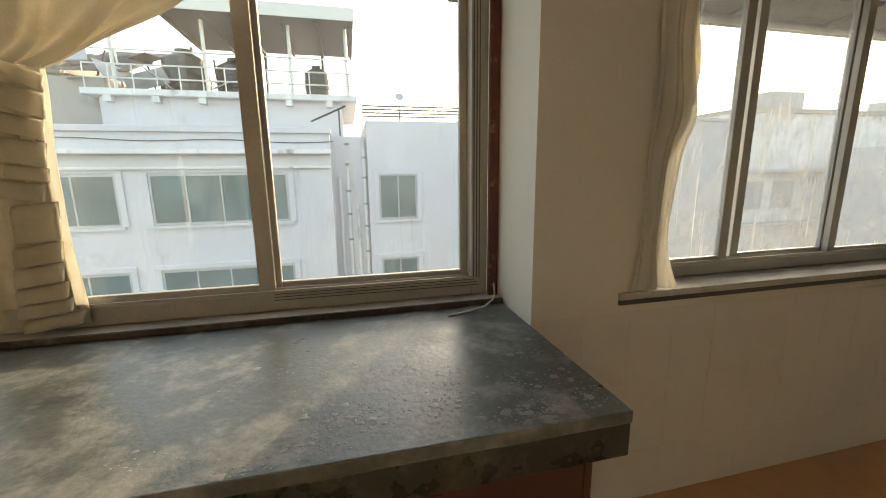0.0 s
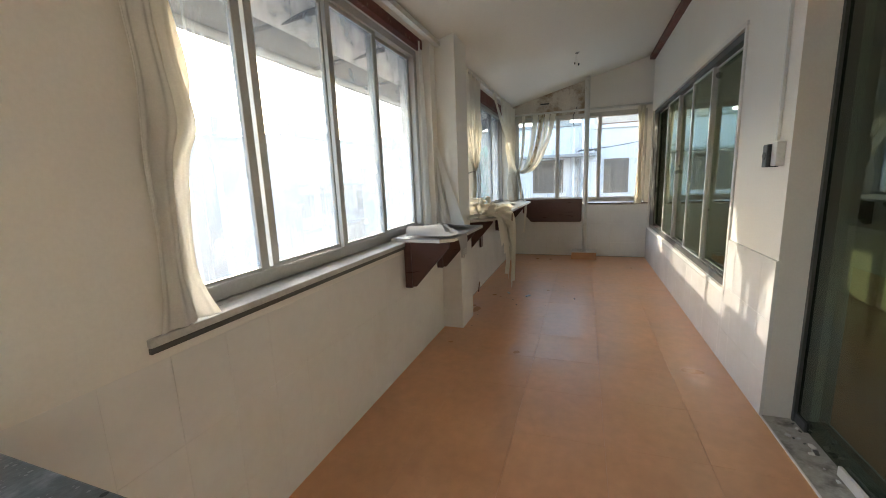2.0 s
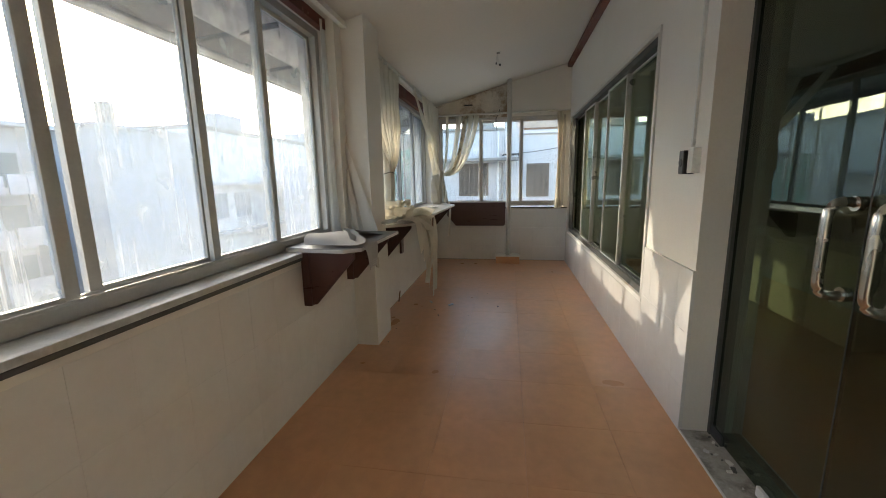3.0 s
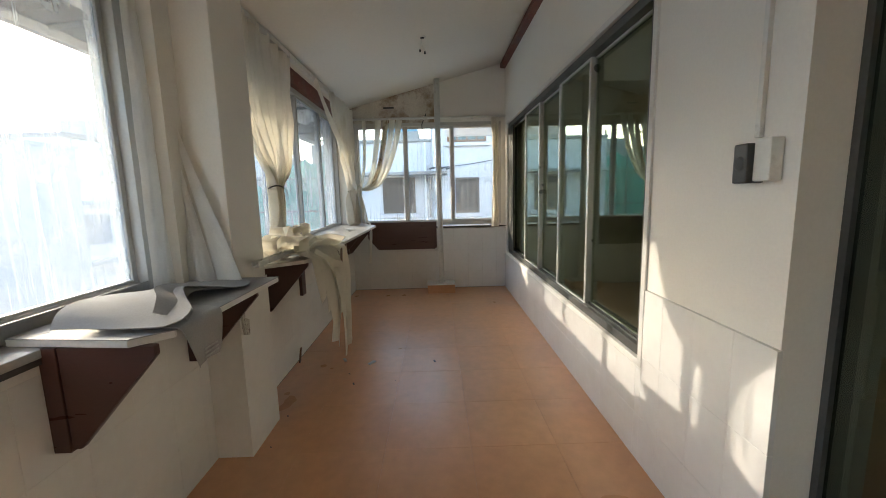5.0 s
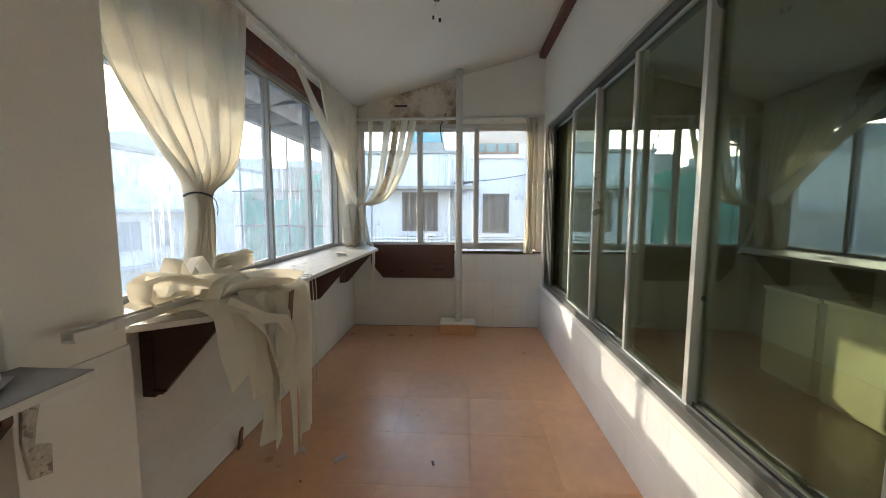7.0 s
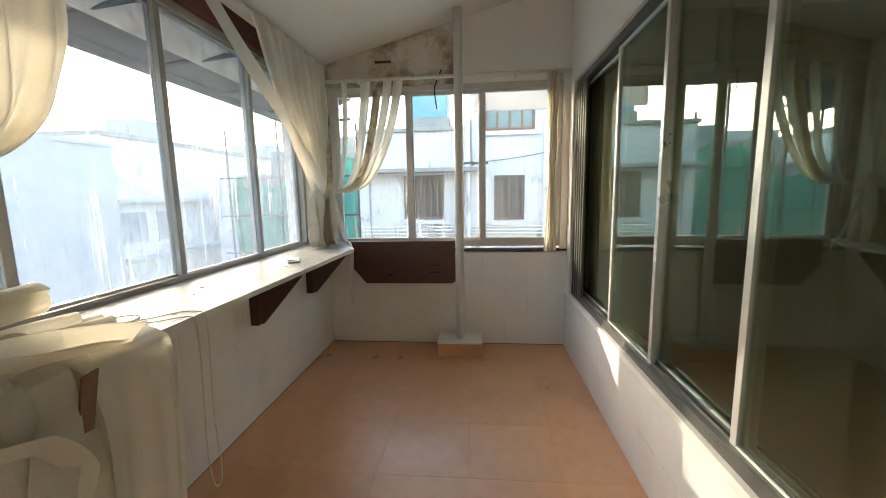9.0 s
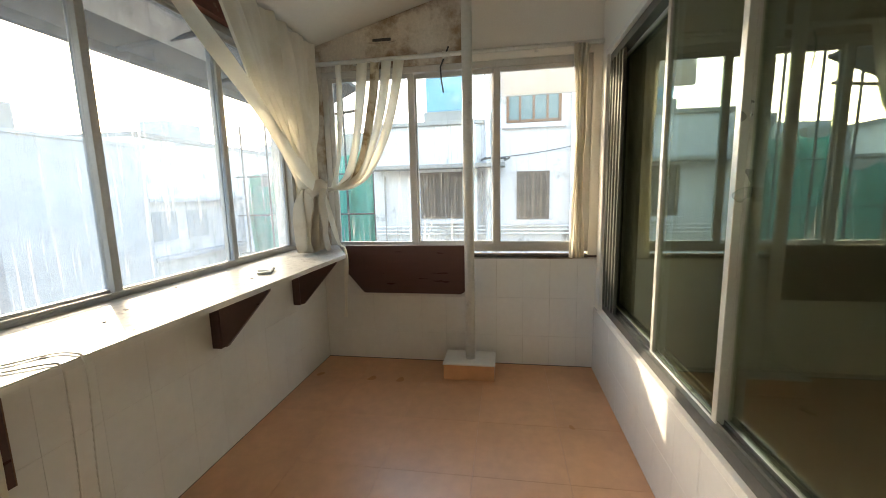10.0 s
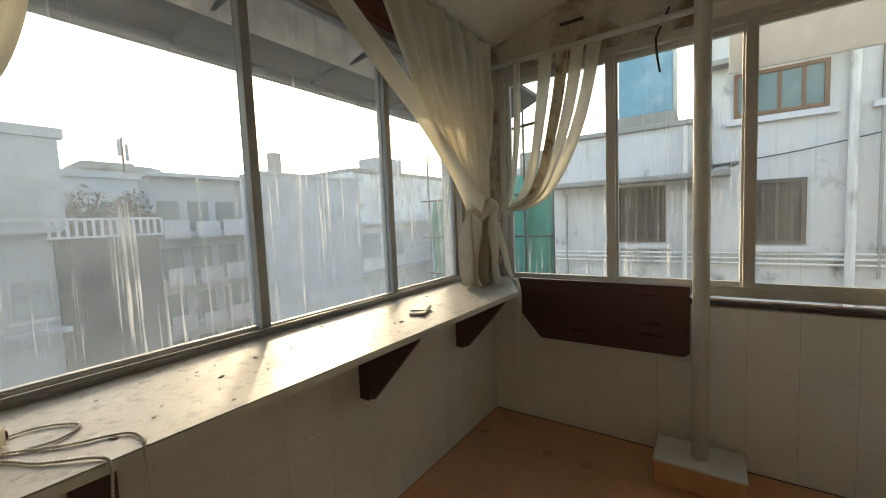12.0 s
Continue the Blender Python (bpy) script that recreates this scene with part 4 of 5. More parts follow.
def shrub(x, y, z, r, h, seed):
    """A clipped roof shrub: short stems and many small leaves."""
    rs_ = random.Random(seed)
    ob = thing("shrub", (x, y, z), "dark green straggling shrub on the roof terrace", "shrub", "terrace shrubs")
    bm = bmesh.new()
    for k in range(5):
        a = rs_.random() * 6.28
        add_tube(bm, [(x, y, z), (x + 0.3 * r * math.cos(a), y + 0.3 * r * math.sin(a), z + 0.5 * h), (x + 0.7 * r * math.cos(a), y + 0.7 * r * math.sin(a), z + 0.9 * h)], [0.03, 0.02, 0.008], 5)
    adopt(ob, part("stems", bm, OUT_WOOD))
    bm = bmesh.new()
    for k in range(260):
        a, q, t = rs_.random() * 6.28, rs_.random() ** 0.5, rs_.random()
        c = Vector((x + r * q * math.cos(a), y + r * q * math.sin(a), z + h * (0.15 + 0.95 * t * (1 - 0.35 * q))))
        u = Vector((rs_.uniform(-1, 1), rs_.uniform(-1, 1), rs_.uniform(-0.6, 0.6))).normalized() * rs_.uniform(0.05, 0.1)
        w = u.cross(Vector((rs_.uniform(-1, 1), rs_.uniform(-1, 1), 1))).normalized() * 0.04
        bm.faces.new([bm.verts.new(c + d) for d in (-u, w, u, -w)])
    adopt(ob, part("leaves", bm, LEAF))


for k in range(9):
    shrub(7.9 + 0.34 * k, 16.6 + 0.25 * (k % 3), 1.2, 0.42 + 0.08 * (k % 2), 1.05 + 0.22 * (k * 5 % 4), 300 + k)
mast = thing("phone_mast", (11.9, 21, 3.9), "thin rooftop aerial mast with panels", "mast")
adopt(mast, part("mast_pole", tube([(12.0, 23.3, 3.9), (12.0, 23.3, 5.9)], 0.05, 6), DARK_IRON))
adopt(mast, part("aerial_panel", boxes((11.8, 11.92, 23.2, 23.3, 5.0, 5.8)), FACADE_GREY))
adopt(mast, part("aerial_panel", boxes((12.1, 12.22, 23.2, 23.3, 4.8, 5.6)), FACADE_GREY))


# ---- cloth ----
def spline(pts, t):
    """A smooth curve through points; t from 0 to 1."""
    n = len(pts) - 1
    f = min(max(t, 0.0), 1.0) * n
    i = min(int(f), n - 1)
    f -= i
    p0, p1, p2, p3 = (Vector(pts[max(i - 1, 0)]), Vector(pts[i]), Vector(pts[i + 1]), Vector(pts[min(i + 2, n)]))
    return 0.5 * ((2 * p1) + (p2 - p0) * f + (2 * p0 - 5 * p1 + 4 * p2 - p3) * f * f + (3 * p1 - p0 - 3 * p2 + p3) * f ** 3)


def cloth_bm(left, right, amps, folds, seed, nu=40, nv=46, wild=0.012):
    """A sheet hung between two edges, with folds that run along it."""
    rnd = random.Random(seed)
    ph, ph2 = rnd.random() * 6, rnd.random() * 6
    bm = bmesh.new()
    g = []
    for j in range(nv + 1):
        v = j / nv
        a, b = spline(left, v), spline(right, v)
        am = spline([(x, 0, 0) for x in amps], v).x
        d = b - a
        nrm = d.cross(Vector((0, 0, 1)))
        if nrm.length < 1e-5:
            nrm = Vector((0, 1, 0))
        nrm.normalize()
        row = []
        for i in range(nu + 1):
            u = i / nu
            w = math.sin(2 * math.pi * folds * (u + 0.04 * math.sin(v * 5 + ph)) + ph) + 0.45 * math.sin(2 * math.pi * folds * 2.3 * u + ph2 + v * 2)
            p = a + d * u + nrm * am * w
            p += wild * noise.noise_vector(p * 4 + Vector((seed, 0, 0)))
            row.append(bm.verts.new(p))
        g.append(row)
    for j in range(nv):
        for i in range(nu):
            bm.faces.new((g[j][i], g[j][i + 1], g[j + 1][i + 1], g[j + 1][i]))
    for e in bm.edges:
        e.smooth = not e.is_boundary
    return bm


def cloth(name, left, right, amps, folds, seed, material=None, parent=None, thick=0.0025, **kw):
    ob = part(name, cloth_bm(left, right, amps, folds, seed, **kw), material or CLOTH, smooth=True)
    s = ob.modifiers.new("thickness", "SOLIDIFY")
    s.thickness, s.offset = thick, 0
    if parent is not None:
        adopt(parent, ob)
    return ob


def ribbon(name, path, width, side, seed, material=None, parent=None, twist=0.0, nv=40, curl=0.006, taper=1.0, crisp=0.0):
    """A narrow strip of blind cloth along a path; side: the way its width runs; crisp: how sharply it is creased."""
    legs = len(path) - 1

    def at(v):
        f = min(max(v, 0.0), 1.0) * legs
        q = min(int(f), legs - 1)
        return spline(path, v).lerp(Vector(path[q]).lerp(Vector(path[q + 1]), f - q), crisp)

    rnd = random.Random(seed)
    ph = rnd.random() * 6
    bm = bmesh.new()
    g = []
    for j in range(nv + 1):
        v = j / nv
        p = at(v)
        d = (at(min(v + 0.02, 1)) - at(max(v - 0.02, 0))).normalized()
        s = Vector(side)
        s = (s - d * s.dot(d)).normalized()
        s = Matrix.Rotation(twist * math.sin(v * 3 + ph), 3, d) @ s
        nrm = d.cross(s)
        w = width * (1 + (taper - 1) * v)
        row = []
        for i in range(5):
            u = i / 4 - 0.5
            row.append(bm.verts.new(p + s * (u * w) + nrm * (curl * math.cos(u * math.pi) + 0.006 * (1 - crisp) * math.sin(v * 14 + ph + u * 2))))
        g.append(row)
    for j in range(nv):
        for i in range(4):
            bm.faces.new((g[j][i], g[j][i + 1], g[j + 1][i + 1], g[j + 1][i]))
    for e in bm.edges:
        e.smooth = not e.is_boundary
    ob = part(name, bm, material or CLOTH, smooth=True)
    sol = ob.modifiers.new("thickness", "SOLIDIFY")
    sol.thickness, sol.offset = 0.0015, 0
    if parent is not None:
        adopt(parent, ob)
    return ob


def edges_of(secs, y):
    """Left and right edges from rows of (z, x left, x right)."""
    return [(a, y, z) for z, a, b in secs], [(b, y, z) for z, a, b in secs]


def tie(parent, centre, rx, ry, drop=0.12, mat=None):
    cx, cy, cz = centre
    adopt(parent, part("tie_cord", tube([(cx + rx * math.cos(a), cy + ry * math.sin(a), cz + 0.008 * math.sin(2 * a)) for a in [k * math.pi / 10 for k in range(21)]], 0.005, 6), mat or DARK_IRON, smooth=True))
    adopt(parent, part("tie_end", tube([(cx + 0.2 * rx, cy - ry, cz), (cx + 0.5 * rx, cy - ry - 0.012, cz - drop * 0.2), (cx + 0.62 * rx, cy - ry - 0.016, cz - drop * 0.55), (cx + 0.55 * rx, cy - ry - 0.014, cz - drop * 0.8)], 0.0024, 6), mat or DARK_IRON, smooth=True))


# track along the window wall, and the rod over the end window
structure("curtain_track", boxes((1.2, 3.832, 1.285, 1.325, 2.425, 2.462), (4.18, 7.3, 1.285, 1.325, 2.425, 2.462), bevel=0.003), WHITE_METAL, "white curtain track under the ceiling", "curtain track")
rod = thing("curtain_rod", (7.37, 0.2, 2.34), "white painted curtain rod over the end window", "curtain rod")
adopt(rod, part("pole", tube([(7.365, 1.335, 2.335), (7.365, -0.795, 2.345)], 0.016, 10), WHITE_METAL, smooth=True))
for ry_ in (0.98, 0.3, -0.35, -0.7):
    adopt(rod, part("rod_clip", boxes((7.366, 7.399, ry_ - 0.012, ry_ + 0.012, 2.315, 2.365), bevel=0.002), WHITE_METAL))

c3a = thing("tied_curtain", (4.74, 1.3, 0.96), "cream cotton curtain tied in the middle with cord", "curtain", "curtains")
S3A = [(2.44, 4.19, 5.24), (2.2, 4.20, 5.22), (1.87, 4.30, 5.20), (1.65, 4.47, 5.12), (1.50, 4.61, 4.97), (1.41, 4.68, 4.80), (1.32, 4.685, 4.80), (1.15, 4.655, 4.815), (0.97, 4.61, 4.84)]
cloth("curtain_cloth", *edges_of(S3A, 1.30), (0.018, 0.02, 0.022, 0.025, 0.03, 0.03, 0.03, 0.03, 0.03), 6.5, 3, parent=c3a, nu=90, nv=60)
tie(c3a, (4.74, 1.29, 1.41), 0.075, 0.045)

c3b = thing("tied_curtain", (7.04, 1.24, 0.96), "cream cotton curtain knotted in the corner over the shelf", "curtain", "curtains")
S3B = [(2.43, 6.22, 7.26), (2.1, 6.40, 7.25), (1.8, 6.64, 7.22), (1.55, 6.87, 7.16), (1.41, 6.99, 7.11)]
S3T = [(1.41, 6.985, 7.10), (1.34, 6.95, 7.14), (1.2, 6.90, 7.17), (1.05, 6.86, 7.18), (0.98, 6.87, 7.17), (0.957, 6.89, 7.16)]
cloth("curtain_cloth", *edges_of(S3B, 1.25), (0.02, 0.022, 0.025, 0.03, 0.035), 6, 5, parent=c3b, nu=90, nv=46)
cloth("gathered_tail", *edges_of(S3T, 1.235), (0.03, 0.045, 0.055, 0.058, 0.05, 0.04), 3.5, 6, CLOTH_THICK, c3b, nu=80, nv=30)
tie(c3b, (7.05, 1.24, 1.41), 0.085, 0.06, mat=CLOTH)
ribbon("loose_band", [(5.78, 1.27, 2.43), (6.1, 1.24, 2.16), (6.45, 1.20, 1.86), (6.8, 1.19, 1.56), (7.0, 1.18, 1.43)], 0.12, (1, 0, 0.9), 8, parent=c3b, curl=0.012)
for k, (y0, w) in enumerate(((1.10, 0.05), (0.91, 0.085), (0.81, 0.075), (0.72, 0.075), (0.63, 0.08))):
    path = [(7.345 - 0.012 * (k % 2) - 0.05 * q ** 3, y0 + (1.21 - y0) * q, z) for q, z in ((0.0, 2.32), (0.06 if k else 0.02, 2.12), (0.17 if k else 0.1, 1.88), (0.32 if k else 0.3, 1.66), (0.52 if k else 0.6, 1.49), (0.78, 1.415), (1.0, 1.41))]
    ribbon("swept_band", path, w, (0, 1, 0.15), 20 + k, parent=c3b, curl=0.012 + 0.006 * (k % 3), taper=0.55, twist=0.15 * (k % 2), material=CLOTH_STAINED if k == 2 else CLOTH)
ribbon("tail_band", [(7.07, 1.17, 1.42), (7.12, 1.13, 1.2), (7.16, 1.09, 1.0), (7.17, 1.06, 0.95), (7.17, 1.05, 0.8), (7.16, 1.06, 0.6), (7.17, 1.08, 0.42)], 0.07, (0.3, 1, 0), 31, parent=c3b, twist=0.5, curl=0.012, taper=0.5)
ribbon("tail_band", [(7.05, 1.15, 1.40), (7.0, 1.12, 1.2), (7.0, 1.11, 0.97)], 0.09, (1, 0.2, 0), 32, CLOTH_THICK, parent=c3b, twist=0.3, curl=0.02)
ribbon("knot_wrap", [(6.95, 1.20, 1.36), (7.02, 1.15, 1.43), (7.12, 1.16, 1.42), (7.18, 1.22, 1.36), (7.14, 1.2, 1.25)], 0.075, (0.2, 0.2, 1), 33, CLOTH_THICK, parent=c3b, curl=0.02)

c4 = thing("side_curtain", (7.36, -0.68, 0.86), "narrow faded curtain gathered beside the end window", "curtain", "curtains")
cloth("curtain_cloth", [(7.345, -0.60, 2.33), (7.345, -0.62, 1.6), (7.345, -0.60, 0.87)], [(7.345, -0.70, 2.33), (7.345, -0.685, 1.6), (7.345, -0.70, 0.87)], (0.022, 0.022, 0.025), 3.5, 9, parent=c4, nu=50, nv=30)

c2a = thing("side_curtain", (1.42, 1.36, 0.93), "limp cream curtain hanging at the window's edge", "curtain", "curtains")
S2A = [(2.43, 1.29, 1.49), (2.1, 1.33, 1.48), (1.75, 1.36, 1.49), (1.55, 1.36, 1.52), (1.42, 1.36, 1.48), (1.15, 1.35, 1.45), (1.03, 1.34, 1.47), (0.93, 1.32, 1.52)]
cloth("curtain_cloth", *edges_of(S2A, 1.315), (0.008, 0.01, 0.012, 0.013, 0.013, 0.012, 0.012, 0.012), 1.8, 12, CLOTH_GREY, parent=c2a, nu=50, nv=50)
cloth("loose_edge", [(1.40, 1.33, 2.43), (1.43, 1.34, 2.0), (1.43, 1.33, 1.6), (1.39, 1.32, 1.3)], [(1.45, 1.34, 2.43), (1.49, 1.345, 2.0), (1.53, 1.345, 1.66), (1.40, 1.33, 1.3)], (0.004, 0.01, 0.012, 0.004), 1, 13, parent=c2a, nu=14, nv=30)

c2b = thing("side_curtain", (3.70, 1.39, 0.96), "white blind cloth hanging slack beside the pillar", "curtain", "curtains")
cloth("curtain_cloth", [(3.635, 1.40, 2.43), (3.628, 1.40, 1.95), (3.62, 1.40, 1.45), (3.605, 1.395, 0.958)], [(3.775, 1.415, 2.43), (3.79, 1.385, 1.9), (3.785, 1.375, 1.45), (3.765, 1.375, 0.958)], (0.006, 0.006, 0.007, 0.008), 1.3, 14, CLOTH_GREY, c2b, nu=34, nv=40, wild=0.004)
cloth("slack_fold", [(3.79, 1.372, 1.62), (3.785, 1.365, 1.4), (3.775, 1.35, 1.2), (3.755, 1.335, 0.957)], [(3.80, 1.366, 1.62), (3.798, 1.325, 1.4), (3.79, 1.28, 1.2), (3.77, 1.225, 0.957)], (0.001, 0.004, 0.008, 0.011), 1.15, 17, CLOTH_GREY, c2b, nu=40, nv=36, wild=0.003)
cloth("folded_corner", [(3.805, 1.402, 1.83), (3.803, 1.365, 1.66), (3.80, 1.305, 1.38), (3.795, 1.262, 1.17), (3.785, 1.22, 0.957)], [(3.812, 1.39, 1.83), (3.806, 1.335, 1.64), (3.80, 1.252, 1.39), (3.795, 1.172, 1.16), (3.775, 1.098, 0.957)], (0.0005, 0.001, 0.002, 0.004, 0.006), 0.5, 15, CLOTH_GREY, c2b, nu=20, nv=34, wild=0.002)


# blind cloth lying on the shelves
lying = thing("lying_cloth", (3.45, 1.2, 0.95), "stiff pale grey blind cloth lying arched on the shelf", "cloth")
cloth("cloth_sheet", [(3.79, 1.09, 0.958), (3.70, 1.03, 0.957), (3.60, 1.02, 0.963), (3.50, 1.09, 0.99), (3.42, 1.14, 1.008), (3.32, 1.08, 0.995), (3.22, 1.0, 0.985), (3.12, 0.965, 0.975), (3.07, 0.99, 0.968)],
      [(3.78, 1.37, 0.958), (3.70, 1.39, 0.957), (3.60, 1.40, 0.96), (3.50, 1.40, 0.975), (3.42, 1.41, 0.985), (3.32, 1.40, 1.0), (3.22, 1.38, 1.012), (3.14, 1.36, 1.0), (3.08, 1.33, 0.965)],
      (0.0, 0.002, 0.003, 0.006, 0.008, 0.008, 0.007, 0.004, 0.0), 0.55, 71, CLOTH_SHADED, lying, nu=26, nv=60, wild=0.006)
cloth("curled_lip", [(3.55, 1.06, 0.968), (3.45, 1.12, 0.986), (3.36, 1.10, 0.975), (3.26, 1.02, 0.965), (3.16, 0.975, 0.962)], [(3.53, 1.16, 0.995), (3.44, 1.20, 1.022), (3.34, 1.19, 1.03), (3.24, 1.12, 1.02), (3.13, 1.06, 0.995)], (0.004, 0.012, 0.016, 0.014, 0.006), 0.5, 72, CLOTH_SHADED, lying, nu=20, nv=36, wild=0.004)
hang = thing("hanging_cloth", (3.2, 0.97, 0.95), "torn blind cloth hanging over the shelf's edge", "cloth")
cloth("cloth_sheet", [(3.09, 1.10, 0.957), (3.09, 0.99, 0.958), (3.09, 0.952, 0.945), (3.11, 0.945, 0.88), (3.15, 0.95, 0.80)], [(3.34, 1.10, 0.957), (3.32, 0.99, 0.958), (3.31, 0.952, 0.945), (3.29, 0.945, 0.88), (3.28, 0.95, 0.815)], (0.002, 0.002, 0.002, 0.006, 0.008), 1, 41, CLOTH_SHADED, hang, nu=14, nv=26, wild=0.003)
for k in range(3):
    adopt(hang, part("printed_line", boxes((3.17, 3.25, 0.9375, 0.9395, 0.825 + 0.013 * k, 0.83 + 0.013 * k)), MARBLE))

STRIPS = (  # width, twist, taper, side, path
    (0.14, 0.1, 0.9, (1, -0.15, 0), [(4.30, 1.10, 0.985), (4.34, 0.99, 0.998), (4.32, 0.915, 0.96), (4.31, 0.893, 0.84), (4.34, 0.885, 0.70)]),
    (0.10, 0.2, 1.0, (1, -0.2, 0), [(4.44, 1.08, 1.0), (4.40, 0.96, 1.0), (4.38, 0.902, 0.94), (4.42, 0.882, 0.76), (4.46, 0.88, 0.60)]),
    (0.10, 0.15, 1.0, (1, -0.1, 0), [(4.60, 1.06, 1.02), (4.52, 0.95, 1.0), (4.47, 0.895, 0.93), (4.45, 0.872, 0.70), (4.53, 0.868, 0.50), (4.50, 0.88, 0.36)]),
    (0.12, 0.12, 0.8, (1, 0.1, 0), [(4.54, 1.04, 1.0), (4.57, 0.93, 0.99), (4.585, 0.888, 0.88), (4.565, 0.868, 0.62), (4.60, 0.88, 0.30)]),
    (0.13, 0.1, 0.35, (1, -0.1, 0), [(4.72, 1.06, 1.0), (4.73, 0.94, 0.99), (4.74, 0.885, 0.87), (4.715, 0.862, 0.5), (4.735, 0.868, 0.16)]),
    (0.08, 0.3, 0.9, (1, 0.2, 0), [(4.34, 0.97, 1.0), (4.41, 0.89, 0.95), (4.49, 0.862, 0.84), (4.56, 0.85, 0.66), (4.57, 0.86, 0.50)]),
    (0.09, 0.25, 0.9, (1, -0.15, 0), [(4.68, 1.0, 1.0), (4.67, 0.905, 0.97), (4.64, 0.862, 0.85), (4.60, 0.85, 0.70), (4.67, 0.857, 0.53)]),
    (0.06, 0.5, 0.7, (0.7, -0.2, 0.7), [(4.36, 0.94, 0.99), (4.46, 0.862, 0.91), (4.60, 0.842, 0.87), (4.67, 0.84, 0.76), (4.60, 0.845, 0.62)]),
    (0.10, 0.1, 0.9, (0, 0.6, -0.8), [(4.25, 1.17, 1.07), (4.37, 1.12, 1.055), (4.50, 1.03, 1.04), (4.66, 0.97, 1.04), (4.80, 0.92, 1.02), (4.90, 0.895, 1.0)]),
    (0.13, 0.1, 0.2, (0, 0.8, -0.6), [(4.40, 0.98, 1.02), (4.55, 0.94, 1.03), (4.70, 0.905, 1.015), (4.86, 0.90, 0.99)]),
    (0.10, 0.1, 1.0, (0.2, 1, 0), [(4.42, 1.08, 0.98), (4.28, 1.13, 0.99), (4.22, 1.15, 1.03), (4.235, 1.16, 1.085), (4.32, 1.16, 1.11), (4.43, 1.13, 1.085), (4.56, 1.09, 1.045)]),
    (0.10, 0.3, 0.6, (0.3, 1, 0), [(4.38, 1.2, 0.985), (4.39, 1.19, 1.06), (4.42, 1.18, 1.15), (4.47, 1.18, 1.07), (4.53, 1.17, 1.145), (4.59, 1.16, 1.06), (4.68, 1.14, 1.03)]),
    (0.09, 0.3, 0.5, (0.2, 1, 0.2), [(4.56, 1.2, 0.98), (4.62, 1.18, 1.06), (4.69, 1.12, 1.03), (4.80, 1.06, 1.01), (4.90, 1.0, 0.975)]),
    (0.09, 0.4, 1.0, (0.3, 1, 0.1), [(4.30, 1.25, 0.975), (4.40, 1.24, 1.01), (4.52, 1.24, 0.98), (4.62, 1.25, 1.0)]),
    (0.08, 0.4, 0.4, (0.5, 1, 0.3), [(4.36, 1.0, 0.985), (4.44, 1.02, 1.05), (4.52, 1.0, 1.09), (4.58, 0.97, 1.04), (4.62, 0.93, 1.0)]),
)
for k, (w_, tw, tp, side, pts) in enumerate(STRIPS):
    s = ribbon("blind_strip", pts, w_, side, 60 + k, twist=tw, curl=0.002, nv=60, taper=tp, crisp=0.55)
    tagged(s, "torn cream blind strip trailing over the shelf's edge" if pts[-1][2] < 0.9 else "creased cream blind strip heaped on the shelf", "blind strip", "torn blind strips")
loose = thing("loose_roll", (4.77, 1.15, 1.04), "loosely rolled cream blind cloth lying on the torn strips", "blind", "rolled blinds")
adopt(loose, ribbon("rolled_cloth", [(4.775, 1.15 + (0.064 - 0.0022 * q) * math.cos(2.4 - q * 0.55), 1.095 + (0.056 - 0.002 * q) * math.sin(2.4 - q * 0.55)) for q in range(20)], 0.19, (1, 0, 0), 91, curl=0.001, nv=90))
rnd = random.Random(11)
for k in range(5):
    cx, cy = 4.38 + 0.09 * k + rnd.uniform(-0.02, 0.02), rnd.uniform(1.05, 1.24)
    r0 = rnd.uniform(0.026, 0.04)
    a0 = rnd.random() * 6
    pts = [(cx + r0 * 1.5 * (1.2 - 0.05 * q) * math.cos(a0 + q * 0.7), cy + 0.012 * q * math.sin(a0), 0.958 + r0 * 1.2 + r0 * (1.2 - 0.05 * q) * math.sin(a0 + q * 0.7)) for q in range(10 + k % 3)]
    s = ribbon("blind_strip", pts, rnd.uniform(0.08, 0.11), (0.35 * math.cos(a0), 1, 0.1), 90 + k, twist=0.15, curl=0.002)
    tagged(s, "curled cream blind strip heaped on the shelf", "blind strip", "torn blind strips")
for k, (ya, za, xa, xb) in enumerate(((1.22, 0.975, 4.78, 5.08), (1.16, 0.978, 4.74, 5.06), (1.19, 1.012, 4.72, 4.98))):
    rb_ = thing("rolled_blind", (xa, ya, za), "tightly rolled cream blind cloth lying on the shelf", "blind", "rolled blinds")
    adopt(rb_, part("roll", tube([(xa, ya, za), ((xa + xb) / 2, ya - 0.004, za + 0.003), (xb, ya - 0.02, za)], 0.019, 12), CLOTH, smooth=True))
    adopt(rb_, part("roll_core", tube([(xb - 0.002, ya - 0.02, za), (xb + 0.003, ya - 0.0202, za)], 0.009, 10), BRACKET_WOOD))
sheet1 = thing("hanging_sheet", (4.9, 0.92, 0.95), "wide cream cloth sheet draped over the long shelf", "cloth")
cloth("cloth_sheet", [(4.80, 1.3, 0.985), (4.76, 1.05, 0.99), (4.74, 0.92, 0.975), (4.74, 0.872, 0.90), (4.76, 0.865, 0.55), (4.82, 0.875, 0.16)], [(5.05, 1.28, 0.982), (5.03, 1.05, 0.982), (5.005, 0.92, 0.972), (4.995, 0.872, 0.90), (4.985, 0.865, 0.55), (4.975, 0.875, 0.22)], (0.003, 0.003, 0.003, 0.008, 0.014, 0.016), 1.4, 44, CLOTH, sheet1, nu=26, nv=50)
